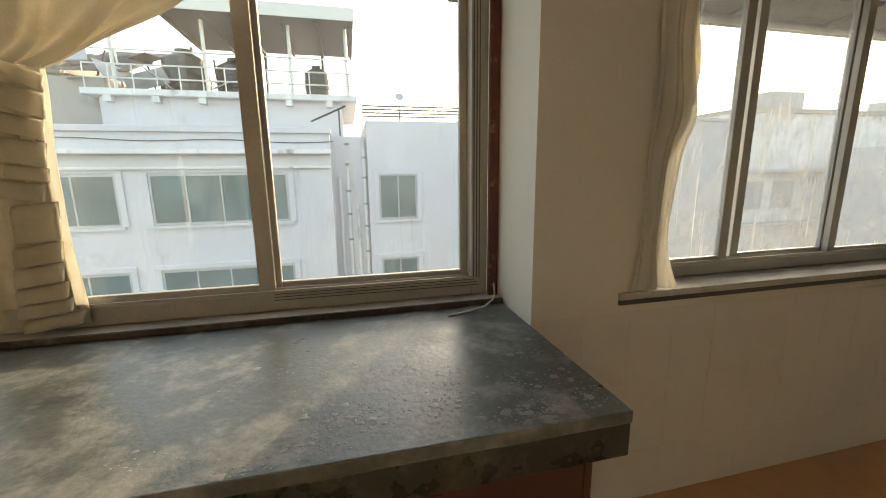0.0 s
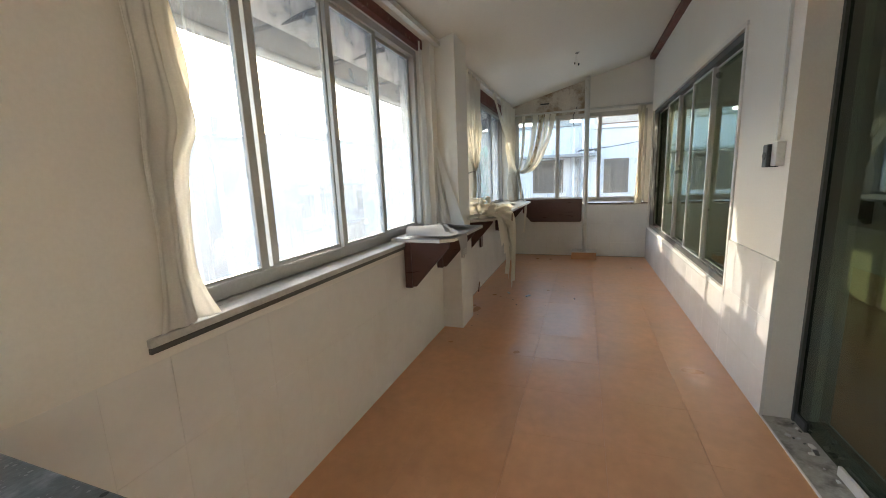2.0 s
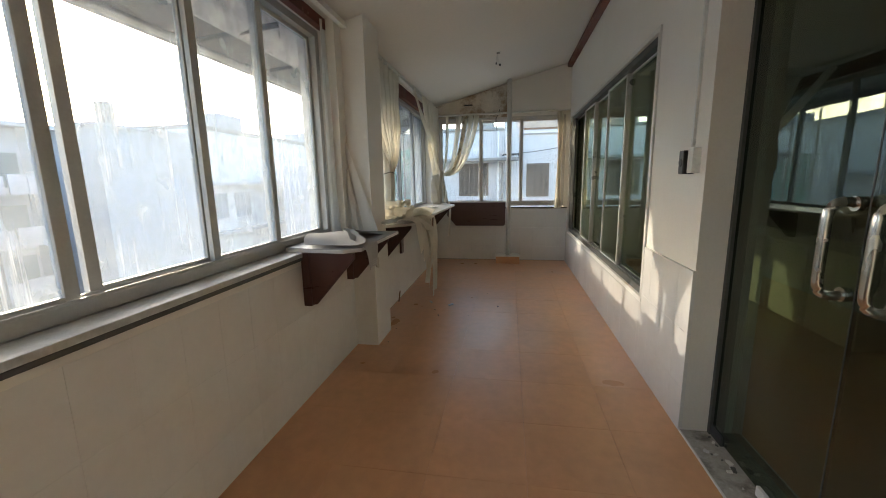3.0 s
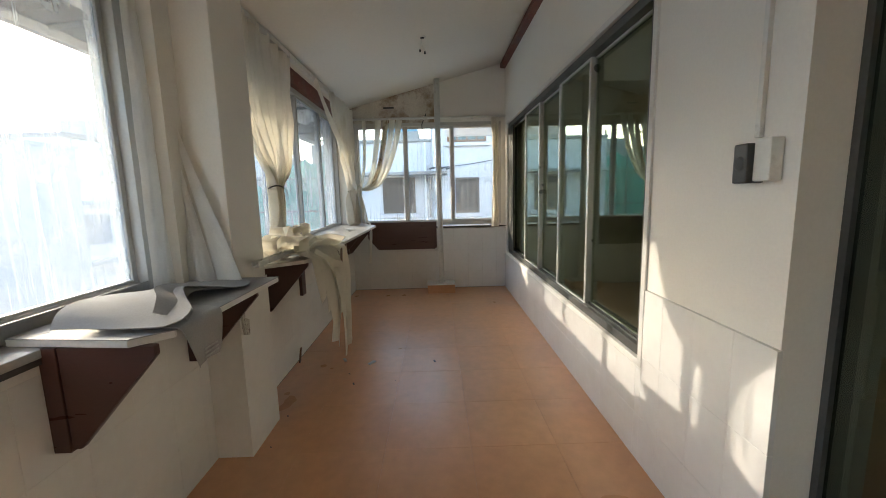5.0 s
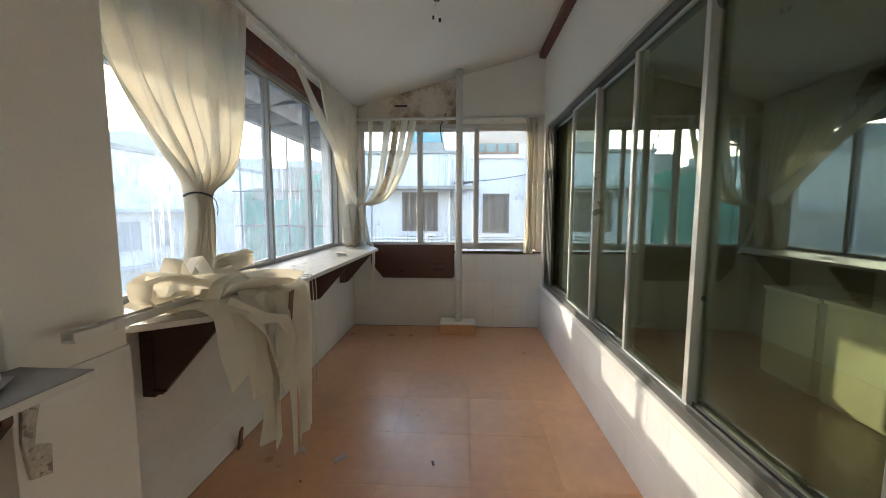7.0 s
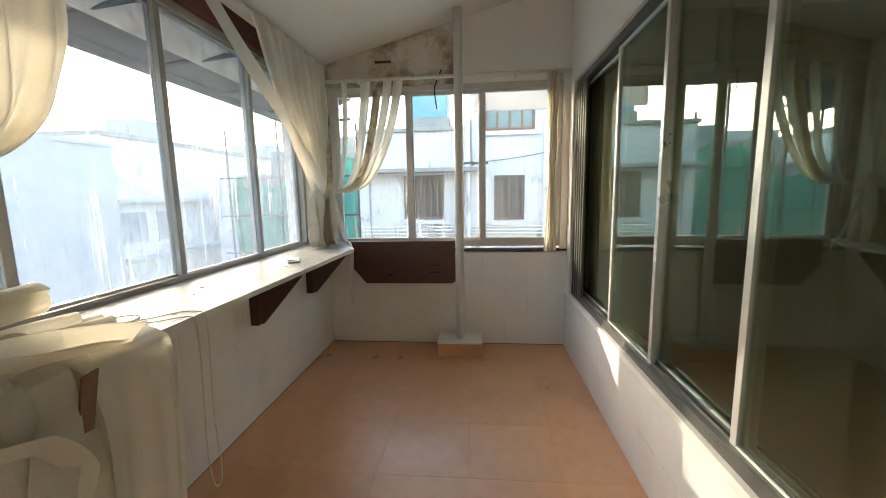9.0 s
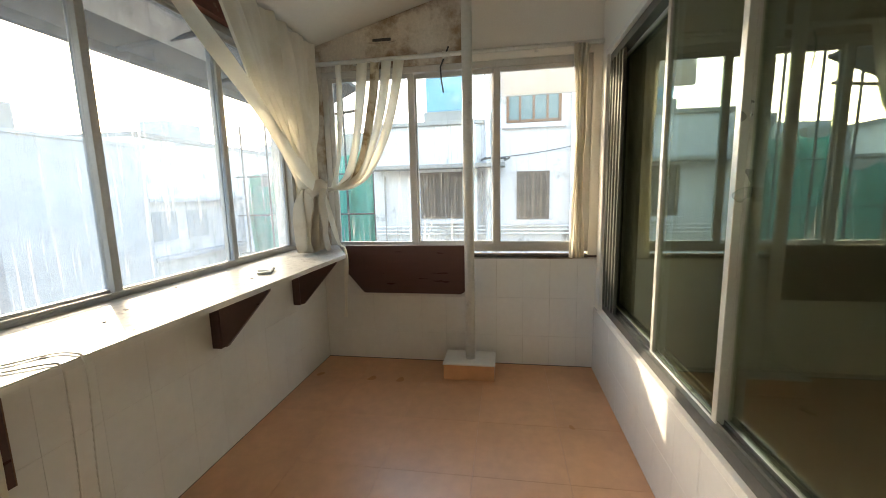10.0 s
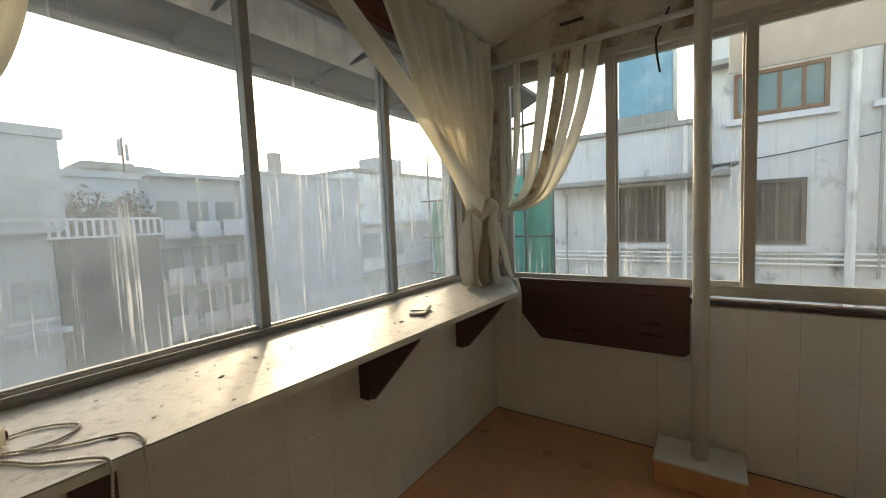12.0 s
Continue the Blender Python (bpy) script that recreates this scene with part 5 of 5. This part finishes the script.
sheet3 = thing("hanging_sheet", (4.52, 0.92, 0.95), "ragged cream cloth sheet draped over the long shelf", "cloth")
cloth("cloth_sheet", [(4.40, 1.12, 1.0), (4.40, 1.0, 0.998), (4.405, 0.925, 0.975), (4.41, 0.895, 0.90), (4.43, 0.888, 0.78), (4.47, 0.89, 0.62)], [(4.64, 1.12, 0.998), (4.64, 1.0, 0.996), (4.64, 0.92, 0.975), (4.635, 0.885, 0.90), (4.62, 0.878, 0.74), (4.60, 0.885, 0.52)], (0.002, 0.002, 0.003, 0.004, 0.006, 0.008), 0.8, 46, CLOTH, sheet3, nu=22, nv=46, wild=0.005)
sheet2 = thing("hanging_sheet", (4.66, 0.92, 0.95), "cream cloth sheet draped over the long shelf", "cloth")
cloth("cloth_sheet", [(4.60, 1.25, 0.985), (4.58, 1.05, 0.99), (4.60, 0.94, 0.97), (4.60, 0.90, 0.90), (4.61, 0.89, 0.8), (4.63, 0.90, 0.68)], [(4.80, 1.25, 0.985), (4.80, 1.05, 0.99), (4.80, 0.94, 0.97), (4.79, 0.895, 0.90), (4.79, 0.885, 0.75), (4.77, 0.89, 0.58)], (0.003, 0.003, 0.003, 0.01, 0.016, 0.018), 1.2, 45, CLOTH, sheet2, nu=22, nv=46)
# added slat, a stand-in for the brown piece showing between the cloths
tag = thing("blind_weight", (4.72, 0.885, 0.88), "brown slat added as a stand-in between the hanging cloths", "weight")
adopt(tag, part("slat", prism([(4.70, 0.965), (4.74, 0.97), (4.71, 0.835), (4.675, 0.84)], "y", 0.852, 0.858), OUT_WOOD))

# cords
cord = thing("beaded_chain", (5.1, 0.93, 0.3), "white beaded blind cord trailing from the shelf", "cord")


def bead_chain(pts, n):
    """A chain of small beads along a smooth line."""
    path = [tuple(spline(pts, k / n)) for k in range(n + 1)]
    return tube(path, [0.0034 if k % 2 else 0.0016 for k in range(n + 1)], 6)


adopt(cord, part("cord_line", bead_chain([(4.95, 1.2, 0.962), (5.05, 1.14, 0.9575), (5.10, 1.05, 0.9575), (5.16, 0.98, 0.958), (5.17, 0.945, 0.95), (5.165, 0.932, 0.88), (5.16, 0.93, 0.7), (5.15, 0.93, 0.5), (5.16, 0.93, 0.34), (5.19, 0.93, 0.30), (5.21, 0.93, 0.36), (5.20, 0.93, 0.6), (5.215, 0.932, 0.88), (5.22, 0.945, 0.951), (5.23, 0.98, 0.958), (5.22, 1.04, 0.9575), (5.14, 1.09, 0.9575), (5.06, 1.17, 0.9575)], 420), WHITE_EDGE, smooth=True))
adopt(cord, part("cord_loop", bead_chain([(4.9, 1.15, 0.9575), (5.0, 1.22, 0.9575), (5.1, 1.24, 0.9575), (5.15, 1.22, 0.9575), (5.18, 1.17, 0.9575), (5.14, 1.13, 0.9575), (5.09, 1.14, 0.9575)], 160), WHITE_EDGE, smooth=True))
rail = thing("blind_rail", (4.3, 1.1, 0.97), "bare aluminium blind head rail lying across the shelves", "rail")
adopt(rail, part("channel", prism([(1.125, 0.985), (1.085, 0.985), (1.085, 1.012), (1.09, 1.012), (1.09, 0.99), (1.12, 0.99), (1.12, 1.012), (1.125, 1.012)], "x", 3.93, 4.78), WHITE_METAL))
adopt(rail, part("end_cap", boxes((4.7805, 4.786, 1.083, 1.127, 0.983, 1.014)), BLACK))
blk = tagged(part("wood_offcut", boxes((4.285, 4.325, 1.19, 1.215, 0.957, 1.065), bevel=0.003), CLOTH), "small pale wood offcut standing on the shelf", "wood offcut")


# ---- small things ----
sp = thing("wall_speaker", (3.12, RIGHT, 1.31), "small black speaker box on a white wall plate", "speaker")
adopt(sp, part("speaker_body", boxes((3.095, 3.15, -0.799, -0.742, 1.345, 1.462), bevel=0.006), BLACK))
adopt(sp, part("speaker_cone", tube([(3.122, -0.7415, 1.403), (3.122, -0.738, 1.403)], [0.022, 0.017], 16), DARK_IRON))
adopt(sp, part("back_plate", boxes((3.035, 3.094, -0.799, -0.76, 1.35, 1.472), bevel=0.005), WHITE_METAL, label="white plastic wall plate"))
conduit = thing("conduit", (3.1, RIGHT, 1.5), "white plastic cable conduit on the wall", "conduit")
adopt(conduit, part("trunking", boxes((3.11, 3.128, -0.799, -0.784, 1.479, 2.20), bevel=0.002), WHITE_METAL))
adopt(conduit, part("trunking", boxes((2.99, 3.1095, -0.799, -0.784, 2.182, 2.20), bevel=0.002), WHITE_METAL))
hook = thing("lamp_wires", (5.76, 0.255, 2.6), "bare ceiling hole with loose lamp wires hanging from it", "lamp wires")
zc = ceil_z(0.255)
adopt(hook, part("rose", tube([(5.76, 0.255, zc + 0.004), (5.76, 0.255, zc - 0.006)], [0.034, 0.028], 16), WHITE_METAL))
# black plug under the rose stands for the dark of the ceiling hole
adopt(hook, part("rose_hole", tube([(5.76, 0.255, zc - 0.0065), (5.76, 0.255, zc - 0.012)], [0.022, 0.016], 14), BLACK))
adopt(hook, part("wire", tube([(5.76, 0.255, zc - 0.01), (5.768, 0.262, zc - 0.05), (5.756, 0.25, zc - 0.09), (5.765, 0.235, zc - 0.125)], 0.0022, 6), WHITE_EDGE))
adopt(hook, part("wire", tube([(5.76, 0.255, zc - 0.01), (5.75, 0.27, zc - 0.05), (5.757, 0.278, zc - 0.11)], 0.0022, 6), WHITE_EDGE))
adopt(hook, part("connector", boxes((5.757, 5.772, 0.226, 0.243, zc - 0.145, zc - 0.122), bevel=0.002), BLACK))
adopt(hook, part("connector", boxes((5.751, 5.763, 0.271, 0.285, zc - 0.13, zc - 0.108), bevel=0.002), BLACK))
wire = thing("hanging_wire", (7.39, 0.31, 2.05), "black cable end hanging over the end window", "cable")
adopt(wire, part("cable", tube([(7.392, 0.27, 2.40), (7.385, 0.30, 2.33), (7.38, 0.33, 2.26), (7.375, 0.325, 2.17), (7.375, 0.31, 2.08)], 0.006, 6), BLACK, smooth=True))
# no hole is cut: a near-black block shows the darkness inside it
vent = structure("wall_gap", boxes((END - 0.006, END + 0.004, 0.70, 0.84, 2.475, 2.497), bevel=0.004), DARK_IRON, "dark block painted as the shade of a hole in the stained plaster", "hole")
adopt(wall_end, part("loose_plaster", prism([(0.66, 2.47), (0.72, 2.46), (0.88, 2.465), (0.9, 2.475), (0.8, 2.472)], "x", END - 0.012, END - 0.001), STAINED))

# glass door
door = thing("door_1", (2.3, -0.95, 0), "closed dark tinted frameless double glass door", "door", kind="structure")
for a, b in ((2.283, 2.96), (1.60, 2.277)):
    leaf = part("door_leaf", boxes((a, b, -0.956, -0.944, 0.02, 2.33), bevel=0.001), GLASS_DOOR)
    adopt(door, leaf)
for hx, side in ((2.325, 1), (2.325, -1), (2.15, 1), (2.15, -1)):
    h = part("door_handle", tube([(hx, -0.95 + side * p.y, p.z) for p in (spline([(0, 0.0065, 0.955), (0, 0.035, 0.948), (0, 0.066, 0.956), (0, 0.082, 0.985), (0, 0.084, 1.04), (0, 0.084, 1.10), (0, 0.084, 1.16), (0, 0.082, 1.215), (0, 0.066, 1.244), (0, 0.035, 1.252), (0, 0.0065, 1.245)], q / 40) for q in range(41))], 0.0155, 14), STEEL, smooth=True)
    adopt(door, h)
    for hz in (0.955, 1.245):
        col = part("collar", tube([(hx, -0.95 + side * 0.0065, hz), (hx, -0.95 + side * 0.015, hz)], 0.024, 12), STEEL)
        col.parent = h
adopt(door, part("edge_seal", boxes((2.2773, 2.2827, -0.957, -0.943, 0.02, 2.33)), BLACK, label="dark rubber edge seal"))
for a in (2.86, 1.62):
    adopt(door, part("patch_hinge", boxes((a, a + 0.1, -0.965, -0.935, 0.008, 0.06), bevel=0.003), DARK_IRON, label="scuffed dark floor hinge"))
structure("door_jamb", boxes((2.962, 2.984, -1.0, -0.93, 0.0, 2.35), (1.56, 1.598, -1.0, -0.93, 0.0, 2.35), (1.598, 2.962, -1.0, -0.93, 2.335, 2.35)), ALU_DARK, "dark metal frame of the glass door", "door frame")
structure("wall_door_side", boxes((1.45, 1.56, -1.05, -0.8, 0.0, 2.35), (2.985, 3.1, -1.05, -0.951, 0, 2.35)), PAINT, "white painted return beside the glass door", "wall")

# cabinets in the inner room
for k in range(4):
    x1 = 6.33 - 0.555 * k
    cb = thing("low_cabinet", (x1 - 0.27, -2.65, 0), "pale green low office cabinet in the dim inner room", "cabinet", "office cabinets")
    adopt(cb, part("body", boxes((x1 - 0.50, x1, -2.9, -2.465, 0.0, 0.70), bevel=0.004), CREAM_PAINT))
    adopt(cb, part("door", boxes((x1 - 0.49, x1 - 0.01, -2.464, -2.448, 0.03, 0.685), bevel=0.003), CREAM_PAINT))
    adopt(cb, part("top", boxes((x1 - 0.51, x1 + 0.01, -2.91, -2.44, 0.7005, 0.725), bevel=0.003), CREAM_PAINT))
structure("inner_panelling", boxes((0.21, 7.495, IN_Y + 0.001, IN_Y + 0.03, 0.0, 1.1)), DARK_PANEL, "dark panelling along the inner room's wall", "panelling")

# counter clutter, cloth at the bay window
cc = thing("white_cord", (0.8, 1.55, 0.85), "loose white cable lying on the counter's corner", "cord")
adopt(cc, part("cable", tube([(0.92, 1.66, 0.90), (0.91, 1.62, 0.87), (0.89, 1.585, 0.856), (0.84, 1.55, 0.84), (0.76, 1.52, 0.838), (0.68, 1.50, 0.836)], 0.0038, 8), WHITE_EDGE, smooth=True))
sb = bmesh.new()
rs = random.Random(77)
clumps = [(0.9 - abs(rs.gauss(0, 0.4)), 0.84 + abs(rs.gauss(0, 0.16))) for k in range(46)]
for k in range(900):
    cx_, cy_ = clumps[rs.randrange(46)]
    px = min(0.925, cx_ + rs.gauss(0, 0.035))
    py = max(0.825, cy_ + rs.gauss(0, 0.02))
    if px < -1.2 or py > 1.5:
        continue
    r, n_ = rs.uniform(0.0012, 0.006) * (2.4 if rs.random() < 0.09 else 0.8), 7
    rim = [sb.verts.new((px + r * rs.uniform(0.6, 1.4) * math.cos(a * 2 * math.pi / n_), py + r * rs.uniform(0.5, 1.0) * math.sin(a * 2 * math.pi / n_), 0.8324)) for a in range(n_)]
    top = sb.verts.new((px, py, 0.8332 + r * 0.12))
    for a in range(n_):
        sb.faces.new((rim[a], rim[(a + 1) % n_], top))
tagged(part("plaster_splashes", sb, SHELF_GREY, smooth=True), "dried pale plaster splashes on the counter top", "plaster", kind="stuff")
pl = thing("pleated_blind", (-0.75, 1.66, 0.85), "cream cloth blind hanging in loose horizontal pleats", "blind")
# lower edge of each stacked fold: its two ends' x and z, and how tall the fold is
FOLDS = [(-0.652, 1.667, -0.552, 1.624, 0.055), (-0.667, 1.577, -0.559, 1.545, 0.078), (-0.680, 1.505, -0.572, 1.479, 0.064), (-0.694, 1.418, -0.583, 1.399, 0.078), (-0.696, 1.368, -0.585, 1.352, 0.046), (-0.722, 1.307, -0.603, 1.291, 0.058),
         (-0.700, 1.155, -0.581, 1.164, 0.128), (-0.716, 1.083, -0.586, 1.096, 0.066), (-0.728, 1.013, -0.596, 1.029, 0.064), (-0.736, 0.952, -0.595, 0.972, 0.055), (-0.735, 0.904, -0.589, 0.925, 0.045), (-0.729, 0.858, -0.562, 0.880, 0.042)]
for k, (xl, zl, xr, zr, h) in enumerate(FOLDS):
    bm = bmesh.new()
    rows_ = []
    N_U = 10
    # a doubled strip: tucked in at its top, proud and rounded at its lower edge
    profile = [(1.668, 1.0), (1.650, 0.86), (1.646, 0.45), (1.644, 0.06), (1.648, 0.0), (1.656, 0.02), (1.662, 0.5), (1.672, 0.98)]
    for i in range(N_U + 1):
        u = i / N_U
        x, z0 = xl + (xr - xl) * u, zl + (zr - zl) * u
        wob = 0.0025 * noise.noise(Vector((u * 4, k * 2.7, 0.3)))
        ring = []
        for (y, f) in profile:
            end = 0.004 * noise.noise(Vector((f * 5, k * 1.9, 4.0 + round(u)))) if i in (0, N_U) else 0.0
            ring.append(bm.verts.new((x + end, y + wob * 1.5 - 0.002 * (k % 3), z0 + f * (h - 0.002) + wob)))
        rows_.append(ring)
    n_p = len(profile)
    for i in range(N_U):
        for j in range(n_p):
            bm.faces.new((rows_[i][j], rows_[i][(j + 1) % n_p], rows_[i + 1][(j + 1) % n_p], rows_[i + 1][j]))
    bm.faces.new(rows_[0])
    bm.faces.new(rows_[-1][::-1])
    bmesh.ops.recalc_face_normals(bm, faces=bm.faces)
    adopt(pl, part("pleat", bm, CLOTH_OLD, smooth=True))
cloth("backing", [(-0.90, 1.69, 1.74), (-0.90, 1.692, 1.3), (-0.88, 1.69, 0.86)], [(-0.575, 1.69, 1.74), (-0.60, 1.692, 1.3), (-0.60, 1.69, 0.86)], (0.003, 0.006, 0.008), 2, 55, CLOTH_THICK, pl, nu=24, nv=20)
cloth("side_panel", [(-0.64, 1.682, 1.72), (-0.66, 1.682, 1.35), (-0.66, 1.682, 0.86)], [(-0.562, 1.685, 1.70), (-0.566, 1.685, 1.25), (-0.553, 1.685, 0.87)], (0.003, 0.006, 0.008), 1, 51, CLOTH, pl, nu=10, nv=24)
sw = thing("swag_cloth", (-0.4, 1.6, 1.8), "cream cloth swag pulled aside over the bay window", "curtain", "curtains")
cloth("cloth_sheet", [(-1.3, 1.62, 2.42), (-1.0, 1.60, 2.1), (-0.80, 1.60, 1.80), (-0.72, 1.61, 1.72)], [(0.45, 1.62, 2.42), (0.06, 1.61, 2.06), (-0.28, 1.62, 1.80), (-0.52, 1.63, 1.69)], (0.02, 0.025, 0.03, 0.02), 3.5, 52, CLOTH_OLD, sw, nu=60, nv=40)

# bits on the floor and shelves
rb = random.Random(5)
for (bx_, by_, s_) in ((4.927, 0.216, 0.035), (4.587, 0.796, 0.03), (5.0, 0.95, 0.06), (4.75, 0.86, 0.02), (4.2, 1.12, 0.018), (3.9, 1.1, 0.015), (4.93, 0.72, 0.07), (5.4, 0.35, 0.012), (4.62, 0.5, 0.01)):
    bm = bmesh.new()
    add_box(bm, -s_ / 2, s_ / 2, -s_ / 5, s_ / 5, 0, s_ / 6, bevel=s_ / 14)
    for v in bm.verts:
        v.co += s_ * 0.06 * noise.noise_vector(v.co * 60 + Vector((bx_, by_, 0)))
    bmesh.ops.transform(bm, matrix=pose(bx_, by_, 0.001, 0, 0, rb.uniform(-40, 40)), verts=bm.verts)
    tagged(part("debris", bm, DARK_PANEL if s_ < 0.05 else MARBLE), "small scrap of debris lying on the floor", "debris", "floor debris")
packet = thing("flat_packet", (6.30, 1.13, 0.954), "flat crumpled grey packet lying on the shelf", "packet")
bm = boxes((-0.065, 0.065, -0.035, 0.035, 0.0, 0.009), (-0.03, 0.075, -0.03, 0.042, 0.0095, 0.015), bevel=0.002)
for v in bm.verts:
    v.co += 0.003 * noise.noise_vector(v.co * 25)
bmesh.ops.transform(bm, matrix=pose(6.30, 1.13, 0.957, 0, 0, 24), verts=bm.verts)
adopt(packet, part("wrapper", bm, WHITE_METAL))
for k in range(120):
    px, py = rb.uniform(5.2, 6.9), rb.uniform(1.0, 1.4)
    if (px - 6.3) ** 2 + (py - 1.12) ** 2 < 0.01:
        continue
    s_ = rb.uniform(0.0016, 0.004) * (2.4 if k % 12 == 0 else 1)
    bm = bmesh.new()
    add_box(bm, -s_, s_, -s_ * 0.6, s_ * 0.6, 0, s_ * 0.35, bevel=s_ * 0.1)
    bmesh.ops.transform(bm, matrix=pose(px, py, 0.9545, 0, 0, rb.uniform(0, 180)), verts=bm.verts)
    tagged(part("plaster_crumb", bm, MARBLE if k % 4 else CONCRETE), "tiny crumb of plaster on the shelf", "crumb", "crumbs on the shelf")
offc = tagged(part("wood_offcut", prism([(0.0, 0.0), (0.05, 0.0), (0.035, 0.12), (0.0, 0.11)], "y", -0.006, 0.006, bevel=0.001), OUT_WOOD), "broken wood offcut leaning at the wall's foot", "wood offcut")
offc.matrix_world = pose(4.98, 1.315, 0.0, 8, 0, 10)
adopt(pillar, part("tile_cladding", boxes((3.829, 4.178, 1.160, LEFT + 0.002, -0.011, 0.898), bevel=0.002), WALL_TILE, label="white tile cladding"))
adopt(pillar, part("plaster_scar", prism([(3.832, 0.92), (3.885, 0.925), (3.895, 0.87), (3.875, 0.80), (3.865, 0.74), (3.905, 0.72), (3.90, 0.64), (3.85, 0.655), (3.838, 0.76), (3.845, 0.83)], "y", 1.150, 1.1596), SCAR, label="broken plaster scar"))


# ---- tiles: pieces of the floor and walls ----
MESHES = {}


def piece(name, dims, material, place, parent):
    key = (name, tuple(round(d, 3) for d in dims))
    if key not in MESHES:
        bm = bmesh.new()
        add_box(bm, -dims[0] / 2, dims[0] / 2, -dims[1] / 2, dims[1] / 2, -dims[2] / 2, dims[2] / 2)
        top = [e for e in bm.edges]
        bmesh.ops.bevel(bm, geom=top, offset=0.0006, segments=1, affect="EDGES")
        me = bpy.data.meshes.new(name)
        bm.to_mesh(me)
        bm.free()
        me.materials.append(material)
        MESHES[key] = me
    ob = new(name, MESHES[key])
    ob.location = place
    ob.parent = parent
    return ob


def cuts(lo, hi, origin, step):
    k = math.floor((lo - origin) / step) + 1
    marks = [lo]
    while origin + k * step < hi - 1e-4:
        if origin + k * step - lo > 0.02:
            marks.append(origin + k * step)
        k += 1
    if len(marks) > 1 and hi - marks[-1] < 0.02:
        marks.pop()
    return list(zip(marks, marks[1:] + [hi]))


J = 0.0008
tr_ = random.Random(21)
for x0, x1 in cuts(BACK, END + 0.006, 5.665, 0.455):
    for y0, y1 in cuts(RIGHT - 0.004, LEFT + 0.006, 0.02, 0.455):
        piece("floor_tile", (x1 - x0 - 0.0007, y1 - y0 - 0.0007, 0.012), FLOOR_TILE, ((x0 + x1) / 2, (y0 + y1) / 2, -0.006 + tr_.uniform(-0.0003, 0.0002)), floor)
ROWS_Z = ((0.0, 0.235), (0.235, 0.54), (0.54, 0.845))
for x0, x1 in cuts(0.94, END, 5.55, 0.2):
    for z0, z1 in ROWS_Z:
        piece("wall_tile", (x1 - x0 - 0.0005, 0.008, z1 - z0 - 0.0006), WALL_TILE, ((x0 + x1) / 2, LEFT + 0.004 + tr_.uniform(-0.0002, 0.0002), (z0 + z1) / 2), wall_left)
for y0, y1 in cuts(RIGHT, LEFT, 0.53, 0.2):
    for z0, z1 in ROWS_Z[:3]:
        piece("wall_tile", (0.008, y1 - y0 - 0.0009, z1 - z0 - 0.0009), WALL_TILE, (END + 0.004 + tr_.uniform(-0.0003, 0.0003), (y0 + y1) / 2, (z0 + z1) / 2), wall_end)
for lo_, hi_, rows_ in ((2.985, 3.698, ((0.0, 0.235), (0.235, 0.54), (0.54, 0.868))), (3.698, END, ((0.0, 0.235), (0.235, 0.478)))):
    for x0, x1 in cuts(lo_, hi_, 5.55, 0.2):
        for z0, z1 in rows_:
            piece("wall_tile", (x1 - x0 - J, 0.018, z1 - z0 - J), WALL_TILE, ((x0 + x1) / 2, RIGHT + 0.001 + tr_.uniform(-0.0003, 0.0003), (z0 + z1) / 2), wall_right)
